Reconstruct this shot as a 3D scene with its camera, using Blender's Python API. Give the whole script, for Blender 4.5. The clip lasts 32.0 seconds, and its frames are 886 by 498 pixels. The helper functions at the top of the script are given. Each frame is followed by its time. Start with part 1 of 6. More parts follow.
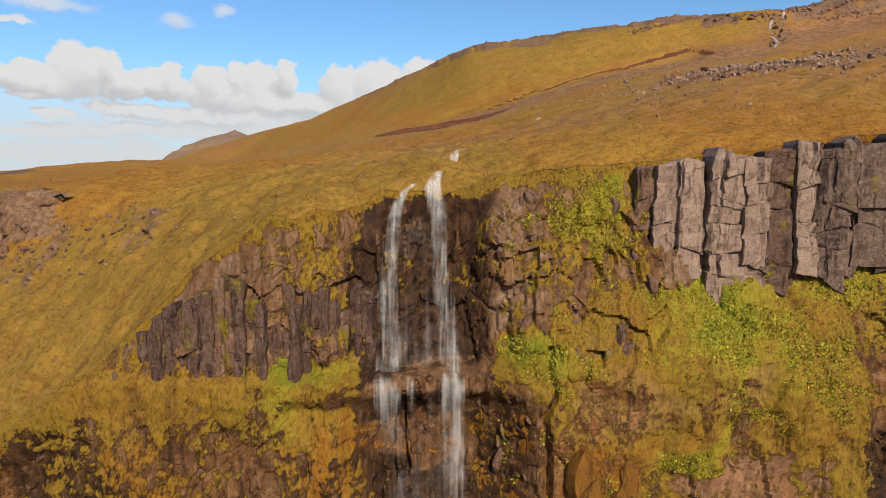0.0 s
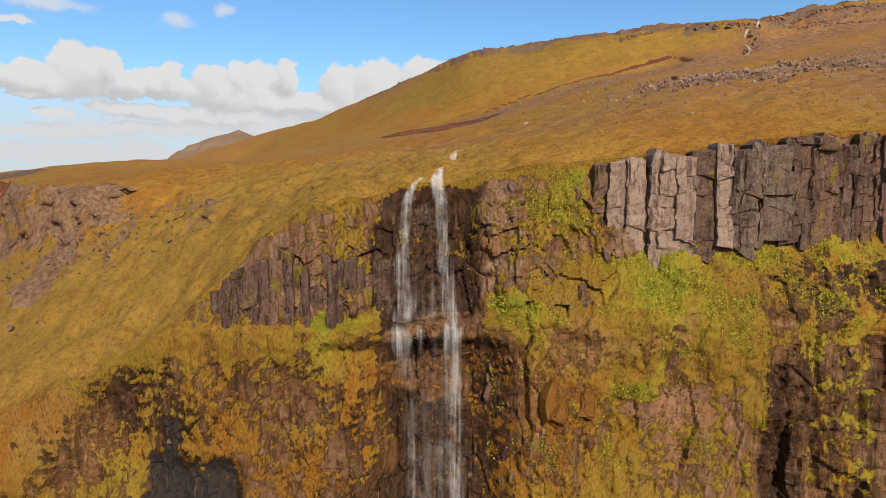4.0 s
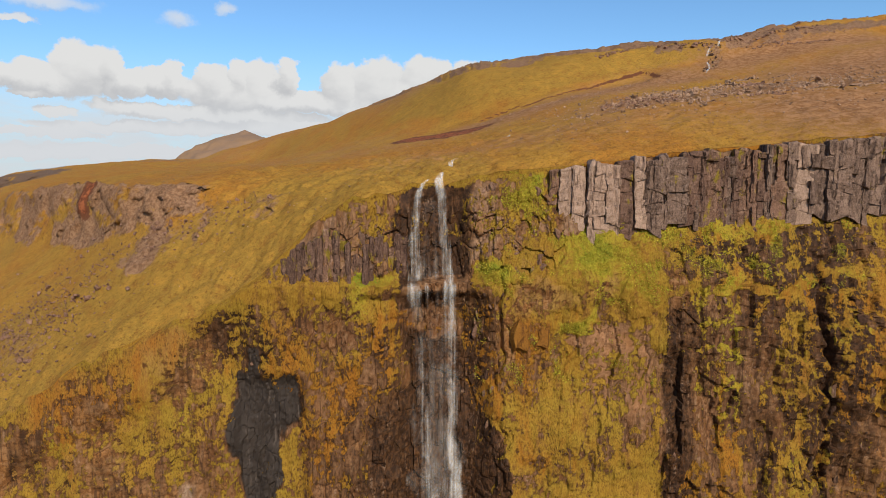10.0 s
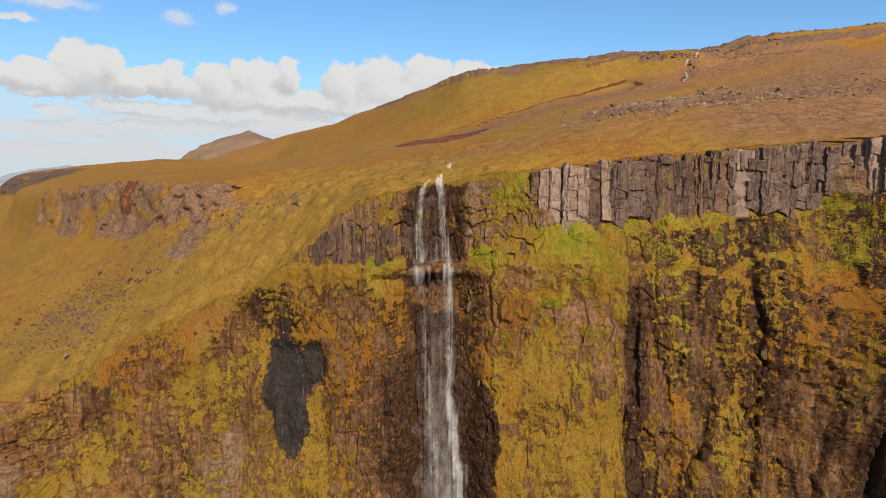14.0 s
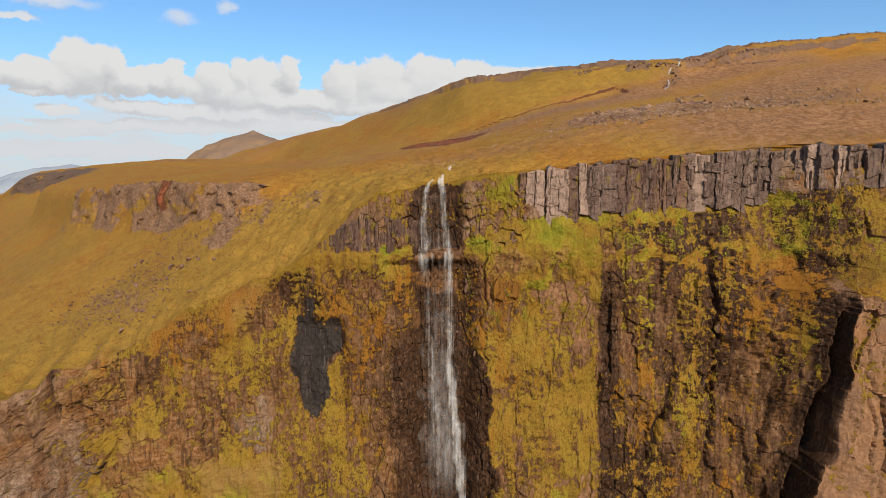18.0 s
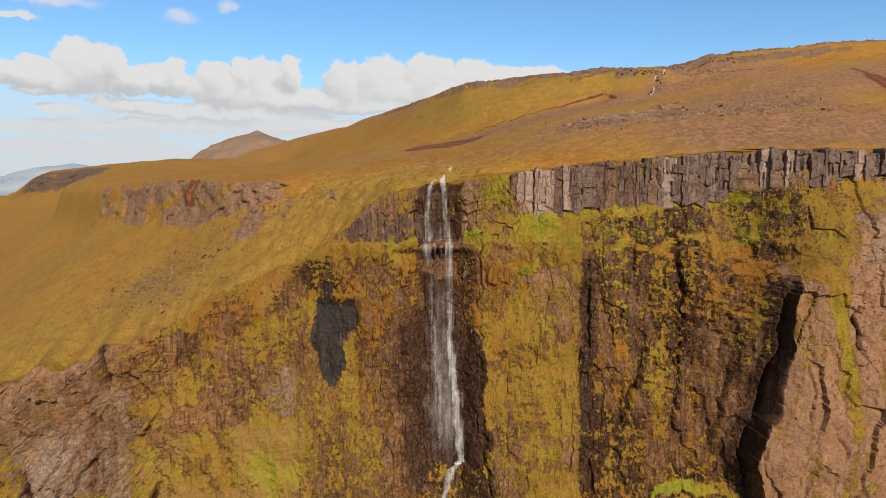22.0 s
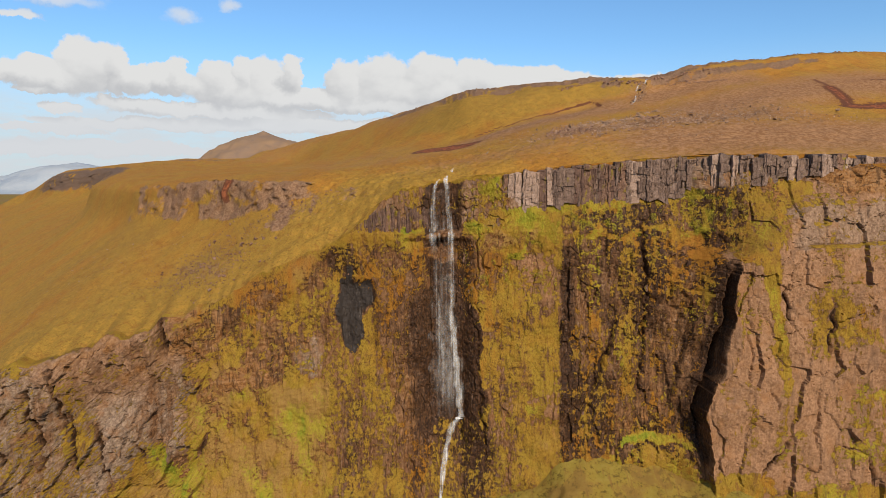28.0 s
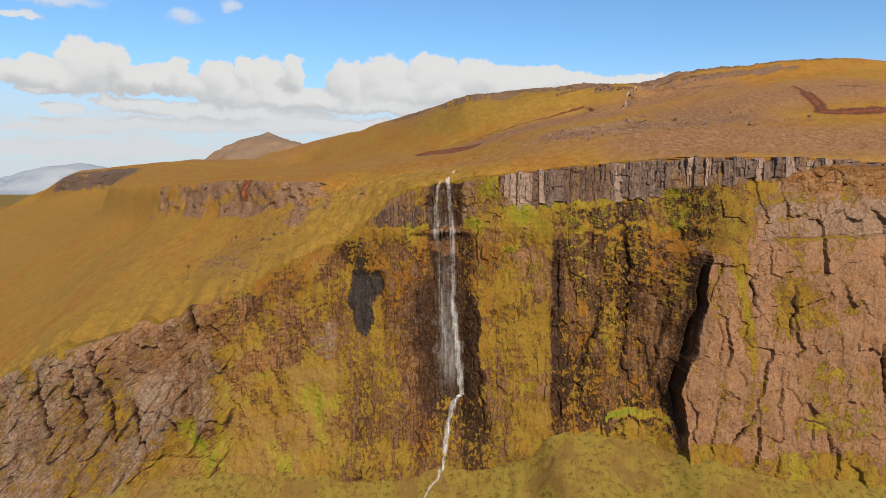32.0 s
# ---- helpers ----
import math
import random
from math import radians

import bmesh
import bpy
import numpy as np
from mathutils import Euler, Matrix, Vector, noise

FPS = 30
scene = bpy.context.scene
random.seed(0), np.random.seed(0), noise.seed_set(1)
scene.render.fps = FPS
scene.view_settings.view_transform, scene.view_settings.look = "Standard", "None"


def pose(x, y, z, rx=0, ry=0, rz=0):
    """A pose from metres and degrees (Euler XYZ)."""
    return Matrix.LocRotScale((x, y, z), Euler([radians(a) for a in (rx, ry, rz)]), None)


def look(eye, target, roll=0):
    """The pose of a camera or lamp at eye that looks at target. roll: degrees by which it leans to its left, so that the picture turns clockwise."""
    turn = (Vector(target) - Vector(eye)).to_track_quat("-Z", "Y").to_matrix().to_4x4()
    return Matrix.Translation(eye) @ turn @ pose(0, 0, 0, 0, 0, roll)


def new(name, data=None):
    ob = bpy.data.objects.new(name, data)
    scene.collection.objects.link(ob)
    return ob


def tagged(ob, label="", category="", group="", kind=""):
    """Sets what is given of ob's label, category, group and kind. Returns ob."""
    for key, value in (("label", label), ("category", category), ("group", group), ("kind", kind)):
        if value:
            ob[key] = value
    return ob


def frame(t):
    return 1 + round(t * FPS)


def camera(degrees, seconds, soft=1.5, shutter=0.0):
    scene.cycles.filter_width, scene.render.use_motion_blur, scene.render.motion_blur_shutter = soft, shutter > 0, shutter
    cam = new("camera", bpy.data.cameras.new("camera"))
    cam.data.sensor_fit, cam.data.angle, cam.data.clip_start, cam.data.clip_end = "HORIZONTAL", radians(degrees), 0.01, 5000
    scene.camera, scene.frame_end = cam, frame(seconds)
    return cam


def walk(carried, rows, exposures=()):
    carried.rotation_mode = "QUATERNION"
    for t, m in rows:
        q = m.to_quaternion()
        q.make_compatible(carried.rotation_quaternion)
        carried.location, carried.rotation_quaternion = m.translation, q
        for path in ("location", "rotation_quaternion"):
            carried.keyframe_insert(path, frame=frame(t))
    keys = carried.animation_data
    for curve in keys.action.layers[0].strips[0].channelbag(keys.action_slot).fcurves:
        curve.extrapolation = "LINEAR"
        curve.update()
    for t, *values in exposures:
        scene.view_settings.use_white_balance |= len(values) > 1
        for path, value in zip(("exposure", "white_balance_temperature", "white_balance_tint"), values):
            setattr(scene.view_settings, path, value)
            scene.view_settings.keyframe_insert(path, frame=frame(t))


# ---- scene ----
cam = camera(72.0, 32.0, 0.88)
METRES, EYE, TILT, LEAN, TURN = 73.0, 76.0, -6.07, 0.0, 0.0
ROWS = [
    (0, 0.0000, 0.0000, 0.0000, 0.000, 0.000, -0.000),
    (0.5, -0.0001, -0.0150, -0.0026, 0.006, 0.000, 0.010),
    (1, -0.0003, -0.0339, -0.0058, 0.023, -0.006, 0.040),
    (1.5, -0.0002, -0.0524, -0.0086, 0.029, -0.041, 0.030),
    (2, -0.0003, -0.0750, -0.0119, 0.035, -0.053, 0.060),
    (2.5, -0.0002, -0.0959, -0.0149, 0.053, -0.053, 0.090),
    (3, -0.0007, -0.1202, -0.0180, 0.059, -0.047, 0.110),
    (3.5, -0.0006, -0.1423, -0.0213, 0.064, -0.076, 0.100),
    (4, -0.0009, -0.1683, -0.0246, 0.076, -0.100, 0.120),
    (4.5, -0.0012, -0.1917, -0.0275, 0.088, -0.111, 0.130),
    (6.5, -0.0020, -0.2949, -0.0375, 0.111, -0.147, 0.060),
    (7, -0.0022, -0.3229, -0.0403, 0.117, -0.152, 0.060),
    (7.5, -0.0019, -0.3478, -0.0426, 0.135, -0.152, 0.050),
    (8, -0.0018, -0.3761, -0.0456, 0.135, -0.158, 0.020),
    (8.5, -0.0010, -0.4008, -0.0482, 0.158, -0.152, 0.050),
    (9, -0.0007, -0.4295, -0.0504, 0.147, -0.188, 0.050),
    (9.5, -0.0000, -0.4544, -0.0531, 0.158, -0.188, 0.060),
    (10, 0.0008, -0.4832, -0.0556, 0.164, -0.205, 0.060),
    (10.5, 0.0012, -0.5081, -0.0587, 0.170, -0.193, 0.050),
    (11, 0.0018, -0.5369, -0.0614, 0.176, -0.205, 0.040),
    (11.5, 0.0021, -0.5622, -0.0640, 0.188, -0.211, 0.040),
    (12, 0.0025, -0.5910, -0.0670, 0.188, -0.217, 0.020),
    (12.5, 0.0028, -0.6161, -0.0697, 0.188, -0.235, 0.010),
    (13, 0.0035, -0.6451, -0.0729, 0.205, -0.240, 0.040),
    (13.5, 0.0034, -0.6703, -0.0750, 0.199, -0.264, 0.030),
    (14, 0.0036, -0.6974, -0.0780, 0.211, -0.258, 0.040),
    (14.5, 0.0037, -0.7246, -0.0810, 0.223, -0.264, 0.020),
    (16.5, 0.0039, -0.8336, -0.0920, 0.264, -0.281, 0.010),
    (17, 0.0038, -0.8607, -0.0948, 0.281, -0.293, -0.020),
    (17.5, 0.0033, -0.8878, -0.0974, 0.281, -0.311, -0.040),
    (18, 0.0038, -0.9151, -0.1002, 0.293, -0.311, -0.030),
    (18.5, 0.0034, -0.9424, -0.1031, 0.287, -0.317, -0.040),
    (19, 0.0033, -0.9697, -0.1059, 0.305, -0.328, -0.040),
    (19.5, 0.0033, -0.9970, -0.1088, 0.311, -0.328, -0.040),
    (20, 0.0032, -1.0239, -0.1110, 0.322, -0.352, -0.070),
    (20.5, 0.0032, -1.0512, -0.1141, 0.328, -0.352, -0.070),
    (21, 0.0033, -1.0783, -0.1170, 0.328, -0.369, -0.080),
    (21.5, 0.0030, -1.1054, -0.1198, 0.334, -0.381, -0.080),
    (22, 0.0032, -1.1326, -0.1226, 0.352, -0.375, -0.090),
    (22.5, 0.0028, -1.1597, -0.1254, 0.363, -0.387, -0.110),
    (23, 0.0025, -1.1868, -0.1284, 0.369, -0.387, -0.120),
    (23.5, 0.0024, -1.2139, -0.1316, 0.387, -0.381, -0.120),
    (24, 0.0019, -1.2409, -0.1340, 0.393, -0.399, -0.130),
    (24.5, 0.0019, -1.2682, -0.1371, 0.410, -0.399, -0.130),
    (25, 0.0013, -1.2954, -0.1398, 0.422, -0.405, -0.140),
    (25.5, 0.0010, -1.3226, -0.1425, 0.428, -0.410, -0.150),
    (27.5, -0.0009, -1.4300, -0.1528, 0.440, -0.434, -0.190),
    (28, -0.0007, -1.4594, -0.1562, 0.463, -0.422, -0.190),
    (28.5, -0.0010, -1.4849, -0.1591, 0.481, -0.428, -0.190),
    (29, -0.0011, -1.5139, -0.1620, 0.498, -0.428, -0.190),
    (29.5, -0.0013, -1.5395, -0.1644, 0.510, -0.428, -0.190),
    (30, -0.0011, -1.5687, -0.1674, 0.528, -0.422, -0.200),
    (30.5, -0.0014, -1.5941, -0.1701, 0.545, -0.416, -0.190),
    (31, -0.0018, -1.6231, -0.1728, 0.563, -0.422, -0.180),
    (31.5, -0.0017, -1.6485, -0.1751, 0.580, -0.416, -0.170),
    (32, -0.0020, -1.6775, -0.1777, 0.598, -0.416, -0.170),
]
walk(cam, [(t, pose(0, 0, EYE, TILT, LEAN, TURN) @ pose(METRES * x, METRES * y, METRES * z, 90 + pitch, roll, yaw)) for t, x, y, z, yaw, pitch, roll in ROWS])

# ---------------------------------------------------------------- light and sky
SUN_TO = Vector((0.26, -0.78, 0.56)).normalized()          # from the place towards the sun
sun = new("sun", bpy.data.lights.new("sun", "SUN"))
sun.data.energy, sun.data.angle, sun.data.color = 5.0, radians(0.55), (1.0, 0.875, 0.69)
sun.matrix_world = look(SUN_TO * 300, (0, 0, 0))
scene.view_settings.exposure = 0.20

world = bpy.data.worlds.new("sky")
scene.world = world
world.use_nodes = True
WN, WL = world.node_tree.nodes, world.node_tree.links
WN.clear()


class Nodes:
    """Small helper to wire shader nodes."""

    def __init__(self, tree):
        self.n, self.l = tree.nodes, tree.links

    def put(self, sock, v):
        if v is None:
            return
        if hasattr(v, "is_linked"):
            self.l.new(v, sock)
        else:
            sock.default_value = v

    def math(self, op, a, b=None, c=None, clamp=False):
        m = self.n.new("ShaderNodeMath")
        m.operation, m.use_clamp = op, clamp
        for s, v in zip(m.inputs, (a, b, c)):
            self.put(s, v)
        return m.outputs[0]

    def vec(self, op, a, b=None):
        m = self.n.new("ShaderNodeVectorMath")
        m.operation = op
        for s, v in zip(m.inputs, (a, b)):
            self.put(s, v)
        return m.outputs["Value"] if op in ("DOT_PRODUCT", "LENGTH") else m.outputs[0]

    def noise(self, vector, scale, detail=4.0, rough=0.55, distort=0.0):
        m = self.n.new("ShaderNodeTexNoise")
        self.put(m.inputs["Vector"], vector)
        m.inputs["Scale"].default_value, m.inputs["Detail"].default_value = scale, detail
        m.inputs["Roughness"].default_value, m.inputs["Distortion"].default_value = rough, distort
        return m.outputs["Fac"]

    def step(self, v, lo, hi, to_lo=0.0, to_hi=1.0):
        m = self.n.new("ShaderNodeMapRange")
        m.interpolation_type, m.clamp = "SMOOTHSTEP", True
        for s, x in zip(m.inputs, (v, lo, hi, to_lo, to_hi)):
            self.put(s, x)
        return m.outputs[0]

    def mix(self, f, a, b):
        m = self.n.new("ShaderNodeMix")
        m.data_type = "RGBA"
        self.put(m.inputs[0], f)
        for s, v in ((m.inputs[6], a), (m.inputs[7], b)):
            self.put(s, (*v, 1.0) if isinstance(v, tuple) and len(v) == 3 else v)
        return m.outputs[2]

    def scaled(self, v, sx, sy, sz, off=(0, 0, 0)):
        m = self.n.new("ShaderNodeMapping")
        self.put(m.inputs["Vector"], v)
        m.inputs["Scale"].default_value, m.inputs["Location"].default_value = (sx, sy, sz), off
        return m.outputs[0]


def build_sky():
    g = Nodes(world.node_tree)
    sky = WN.new("ShaderNodeTexSky")
    sky.sky_type, sky.sun_disc = "NISHITA", False
    sky.sun_elevation = math.asin(SUN_TO.z)
    sky.sun_rotation = math.atan2(SUN_TO.x, SUN_TO.y)
    sky.air_density, sky.dust_density, sky.ozone_density = 1.0, 0.3, 1.6
    d = WN.new("ShaderNodeTexCoord").outputs["Generated"]
    sep = WN.new("ShaderNodeSeparateXYZ")
    WL.new(d, sep.inputs[0])
    x, y, z = sep.outputs
    az = g.math("ARCTAN2", x, y)
    el = g.math("DIVIDE", z, g.math("SQRT", g.math("ADD", g.math("MULTIPLY", x, x), g.math("ADD", g.math("MULTIPLY", y, y), 1e-4))))
    com = WN.new("ShaderNodeCombineXYZ")
    WL.new(az, com.inputs[0])
    WL.new(el, com.inputs[1])
    p = com.outputs[0]
    warp = g.n.new("ShaderNodeTexNoise")
    warp.inputs["Scale"].default_value, warp.inputs["Detail"].default_value, warp.inputs["Roughness"].default_value = 30.0, 8.0, 0.62
    WL.new(p, warp.inputs["Vector"])
    puff = g.vec("MULTIPLY", g.vec("SUBTRACT", warp.outputs["Color"], (0.5, 0.5, 0.5)), (0.050, 0.034, 0.0))
    soft_n = g.noise(g.scaled(p, 1, 1.7, 1), 15.0, 5, 0.55)
    heaps = ((-0.575, 0.178, 0.060, 0.048), (-0.535, 0.172, 0.030, 0.044), (-0.64, 0.168, 0.12, 0.026), (-0.51, 0.160, 0.05, 0.026), (-0.45, 0.158, 0.05, 0.024),
             (-0.434, 0.166, 0.020, 0.030), (-0.370, 0.158, 0.035, 0.038), (-0.330, 0.162, 0.022, 0.038), (-0.300, 0.155, 0.045, 0.044), (-0.252, 0.166, 0.022, 0.032), (-0.34, 0.140, 0.10, 0.030),
             (-0.165, 0.150, 0.034, 0.044), (-0.105, 0.156, 0.050, 0.044), (-0.03, 0.160, 0.050, 0.042), (0.05, 0.156, 0.060, 0.036), (-0.04, 0.140, 0.16, 0.032), (0.13, 0.152, 0.11, 0.030), (0.27, 0.144, 0.14, 0.026),
             (0.42, 0.125, 0.16, 0.028), (-0.22, 0.128, 0.18, 0.018), (-0.50, 0.121, 0.08, 0.011), (-0.63, 0.118, 0.045, 0.010),
             (-0.665, 0.146, 0.045, 0.009), (-0.36, 0.108, 0.20, 0.013), (-0.10, 0.118, 0.16, 0.014), (-0.45, 0.088, 0.22, 0.012),
             (-0.60, 0.050, 0.28, 0.014), (-0.20, 0.085, 0.26, 0.014), (0.15, 0.115, 0.30, 0.018), (-0.64, 0.080, 0.10, 0.009),
             (-0.625, 0.286, 0.095, 0.017), (-0.424, 0.258, 0.036, 0.018), (-0.345, 0.273, 0.026, 0.012), (-0.69, 0.262, 0.050, 0.010))

    def heap_at(q):
        top = None
        for u, w, ru, rw in heaps:
            a, k = math.atan(u), math.cos(math.atan(u))
            e, ra, re = w * k, ru * k * k, rw * k
            v = g.vec("MULTIPLY", g.vec("SUBTRACT", q, (a, e, 0.0)), (1 / ra, 1 / re, 0.0))
            one = g.math("SUBTRACT", 1.0, g.vec("DOT_PRODUCT", v, v))
            top = one if top is None else g.math("SMOOTH_MAX", top, one, 0.10)
        return top

    here = g.vec("ADD", p, puff)
    heap = heap_at(here)
    above = heap_at(g.vec("ADD", here, (0.006, 0.016, 0.0)))
    # the rest of the sky carries loose cloud low down
    loose = g.math("SUBTRACT", g.step(g.noise(g.scaled(p, 1, 2.6, 1), 3.0, 6, 0.6), 0.50, 0.68, -0.4, 0.9), g.step(g.math("ABSOLUTE", az), 0.95, 0.80, 0.0, 2.0))
    dens = g.math("ADD", g.math("MAXIMUM", heap, loose), g.math("MULTIPLY", g.math("SUBTRACT", soft_n, 0.5), 0.9))
    cover = g.math("MULTIPLY", g.step(dens, -0.04, g.step(el, 0.20, 0.235, 0.26, 1.3)), g.step(el, 0.20, 0.235, 1.0, 0.75))
    lit = g.math("ADD", g.math("SUBTRACT", heap, above), g.math("MULTIPLY", g.math("SUBTRACT", soft_n, 0.5), 1.4))
    body = g.step(lit, -0.75, 0.45)
    white = g.mix(body, (0.66, 0.67, 0.69), (0.95, 0.95, 0.94))
    low = g.step(el, 0.145, 0.05)
    white = g.mix(g.math("MULTIPLY", low, 0.94), white, (0.84, 0.87, 0.91))
    haze = g.step(el, 0.22, 0.02)
    blue = g.mix(g.math("MULTIPLY", haze, 0.75), g.vec("MULTIPLY", sky.outputs[0], (0.112, 0.156, 0.190)), (0.63, 0.77, 0.91))
    # a thin white layer lies behind the heaps, low over the horizon
    veil = g.math("MULTIPLY", g.step(el, 0.15, 0.07), g.step(g.noise(g.scaled(p, 1, 4.0, 1), 9.0, 5, 0.6), 0.36, 0.60, 0.35, 0.85))
    blue = g.mix(veil, blue, (0.83, 0.86, 0.90))
    col = g.mix(cover, blue, white)
    bg = WN.new("ShaderNodeBackground")
    WL.new(col, bg.inputs[0])
    bg.inputs[1].default_value = 0.69
    out = WN.new("ShaderNodeOutputWorld")
    WL.new(bg.outputs[0], out.inputs[0])


build_sky()

# ---------------------------------------------------------------- materials


def material(name):
    m = bpy.data.materials.new(name)
    m.use_nodes = True
    g = Nodes(m.node_tree)
    bsdf = m.node_tree.nodes["Principled BSDF"]
    bsdf.inputs["Specular IOR Level"].default_value = 0.10
    return m, g, bsdf


def place(g):
    return g.n.new("ShaderNodeNewGeometry").outputs["Position"]


def attr(g, name):
    a = g.n.new("ShaderNodeAttribute")
    a.attribute_name = name
    s = g.n.new("ShaderNodeSeparateColor")
    g.l.new(a.outputs["Color"], s.inputs[0])
    return s.outputs


def bump(g, bsdf, height, strength, distance):
    b = g.n.new("ShaderNodeBump")
    b.inputs["Strength"].default_value, b.inputs["Distance"].default_value = strength, distance
    g.put(b.inputs["Height"], height)
    g.l.new(b.outputs[0], bsdf.inputs["Normal"])


def turf_colour(g, p):
    """Autumn turf: ochre with olive, straw and rust patches."""
    a = g.noise(g.scaled(p, 1.6, 0.55, 1.0), 0.055, 7, 0.62, 0.5)
    b = g.noise(p, 0.35, 6, 0.65)
    c = g.noise(p, 1.7, 9, 0.78)
    t = g.mix(g.step(a, 0.42, 0.58), (0.285, 0.122, 0.020), (0.282, 0.150, 0.025))
    t = g.mix(g.step(g.math("ADD", attr(g, "tone")[0], g.math("MULTIPLY", g.math("SUBTRACT", b, 0.5), 0.9)), 0.20, 0.80), t, (0.236, 0.140, 0.026))
    t = g.mix(g.step(b, 0.50, 0.64, 0, 0.55), t, (0.345, 0.180, 0.030))
    t = g.mix(g.step(b, 0.48, 0.36, 0, 0.55), t, (0.195, 0.082, 0.018))
    t = g.mix(g.step(c, 0.52, 0.62, 0, 0.50), t, (0.350, 0.198, 0.036))
    t = g.mix(g.step(c, 0.48, 0.40, 0, 0.74), t, (0.120, 0.058, 0.013))
    d = g.noise(g.scaled(p, 1.0, 1.0, 1.6), 4.5, 5, 0.72, 0.3)
    t = g.mix(g.step(d, 0.53, 0.62, 0, 0.45), t, (0.390, 0.212, 0.034))
    return g.mix(g.step(d, 0.47, 0.39, 0, 0.45), t, (0.115, 0.056, 0.013)), b, c


def rock_colour(g, p, rnd=None):
    """Weathered basalt, brown to violet grey with lighter lichen."""
    a = g.noise(p, 0.25, 6, 0.6)
    b = g.noise(p, 1.6, 7, 0.68, 0.4)
    c = g.noise(p, 9.0, 5, 0.7)
    t = g.mix(g.step(a, 0.35, 0.65), (0.122, 0.054, 0.022), (0.160, 0.080, 0.038))
    t = g.mix(g.step(b, 0.50, 0.61, 0, 0.7), t, (0.230, 0.130, 0.068))
    t = g.mix(g.step(b, 0.47, 0.37, 0, 0.8), t, (0.046, 0.023, 0.012))
    return g.mix(g.step(c, 0.58, 0.75, 0, 0.4), t, (0.25, 0.160, 0.10)), b, c


def fractures(g, p, scale):
    """Thin cracks: 1 in a crack, 0 on the sound rock."""
    v = g.n.new("ShaderNodeTexVoronoi")
    v.feature = "DISTANCE_TO_EDGE"
    v.inputs["Scale"].default_value = scale
    w = g.n.new("ShaderNodeTexNoise")
    w.inputs["Scale"].default_value, w.inputs["Detail"].default_value = scale * 1.3, 4.0
    g.l.new(p, w.inputs["Vector"])
    g.put(v.inputs["Vector"], g.vec("ADD", p, g.vec("MULTIPLY", g.vec("SUBTRACT", w.outputs["Color"], (0.5, 0.5, 0.5)), (0.9 / scale,) * 3)))
    keep = g.step(g.noise(p, scale * 0.6, 3), 0.44, 0.58)
    return g.math("MULTIPLY", g.step(v.outputs["Distance"], 0.022, 0.0), keep)


def make_hill():
    """The slopes above the cliff: turf with heath, bare red earth and rock."""
    m, g, bsdf = material("hill turf")
    p = place(g)
    turf, b, c = turf_colour(g, p)
    rock, rb, rc = rock_colour(g, p)
    r, e, h = attr(g, "cover")[:3]           # rock, red earth, heath
    n = g.noise(p, 0.9, 9, 0.76)
    wob = g.math("MULTIPLY", g.math("SUBTRACT", n, 0.5), 1.3)
    heath = g.mix(g.step(n, 0.43, 0.57), (0.170, 0.080, 0.034), (0.275, 0.145, 0.070))
    col = g.mix(g.step(g.math("ADD", h, wob), 0.25, 0.85), turf, heath)
    kr = g.step(g.math("ADD", r, wob), 0.42, 0.60)
    # the second tone channel darkens rock, painting in shade on far faces
    col = g.mix(kr, col, g.mix(attr(g, "tone")[1], g.mix(0.5, rock, g.mix(g.step(c, 0.44, 0.56), (0.140, 0.078, 0.046), (0.315, 0.195, 0.122))), (0.120, 0.076, 0.052)))
    red = g.mix(g.step(n, 0.42, 0.58), (0.100, 0.034, 0.017), (0.240, 0.078, 0.034))
    red = g.mix(g.step(e, 0.74, 0.86), g.mix(n, (0.060, 0.024, 0.013), (0.150, 0.058, 0.028)), red)
    col = g.mix(g.step(g.math("ADD", e, g.math("MULTIPLY", wob, 1.1)), 0.42, 0.56), col, red)
    g.put(bsdf.inputs["Base Color"], col)
    bsdf.inputs["Roughness"].default_value = 0.92
    bump(g, bsdf, g.math("ADD", g.math("MULTIPLY", c, 0.9), b), 1.0, 0.24)
    return m


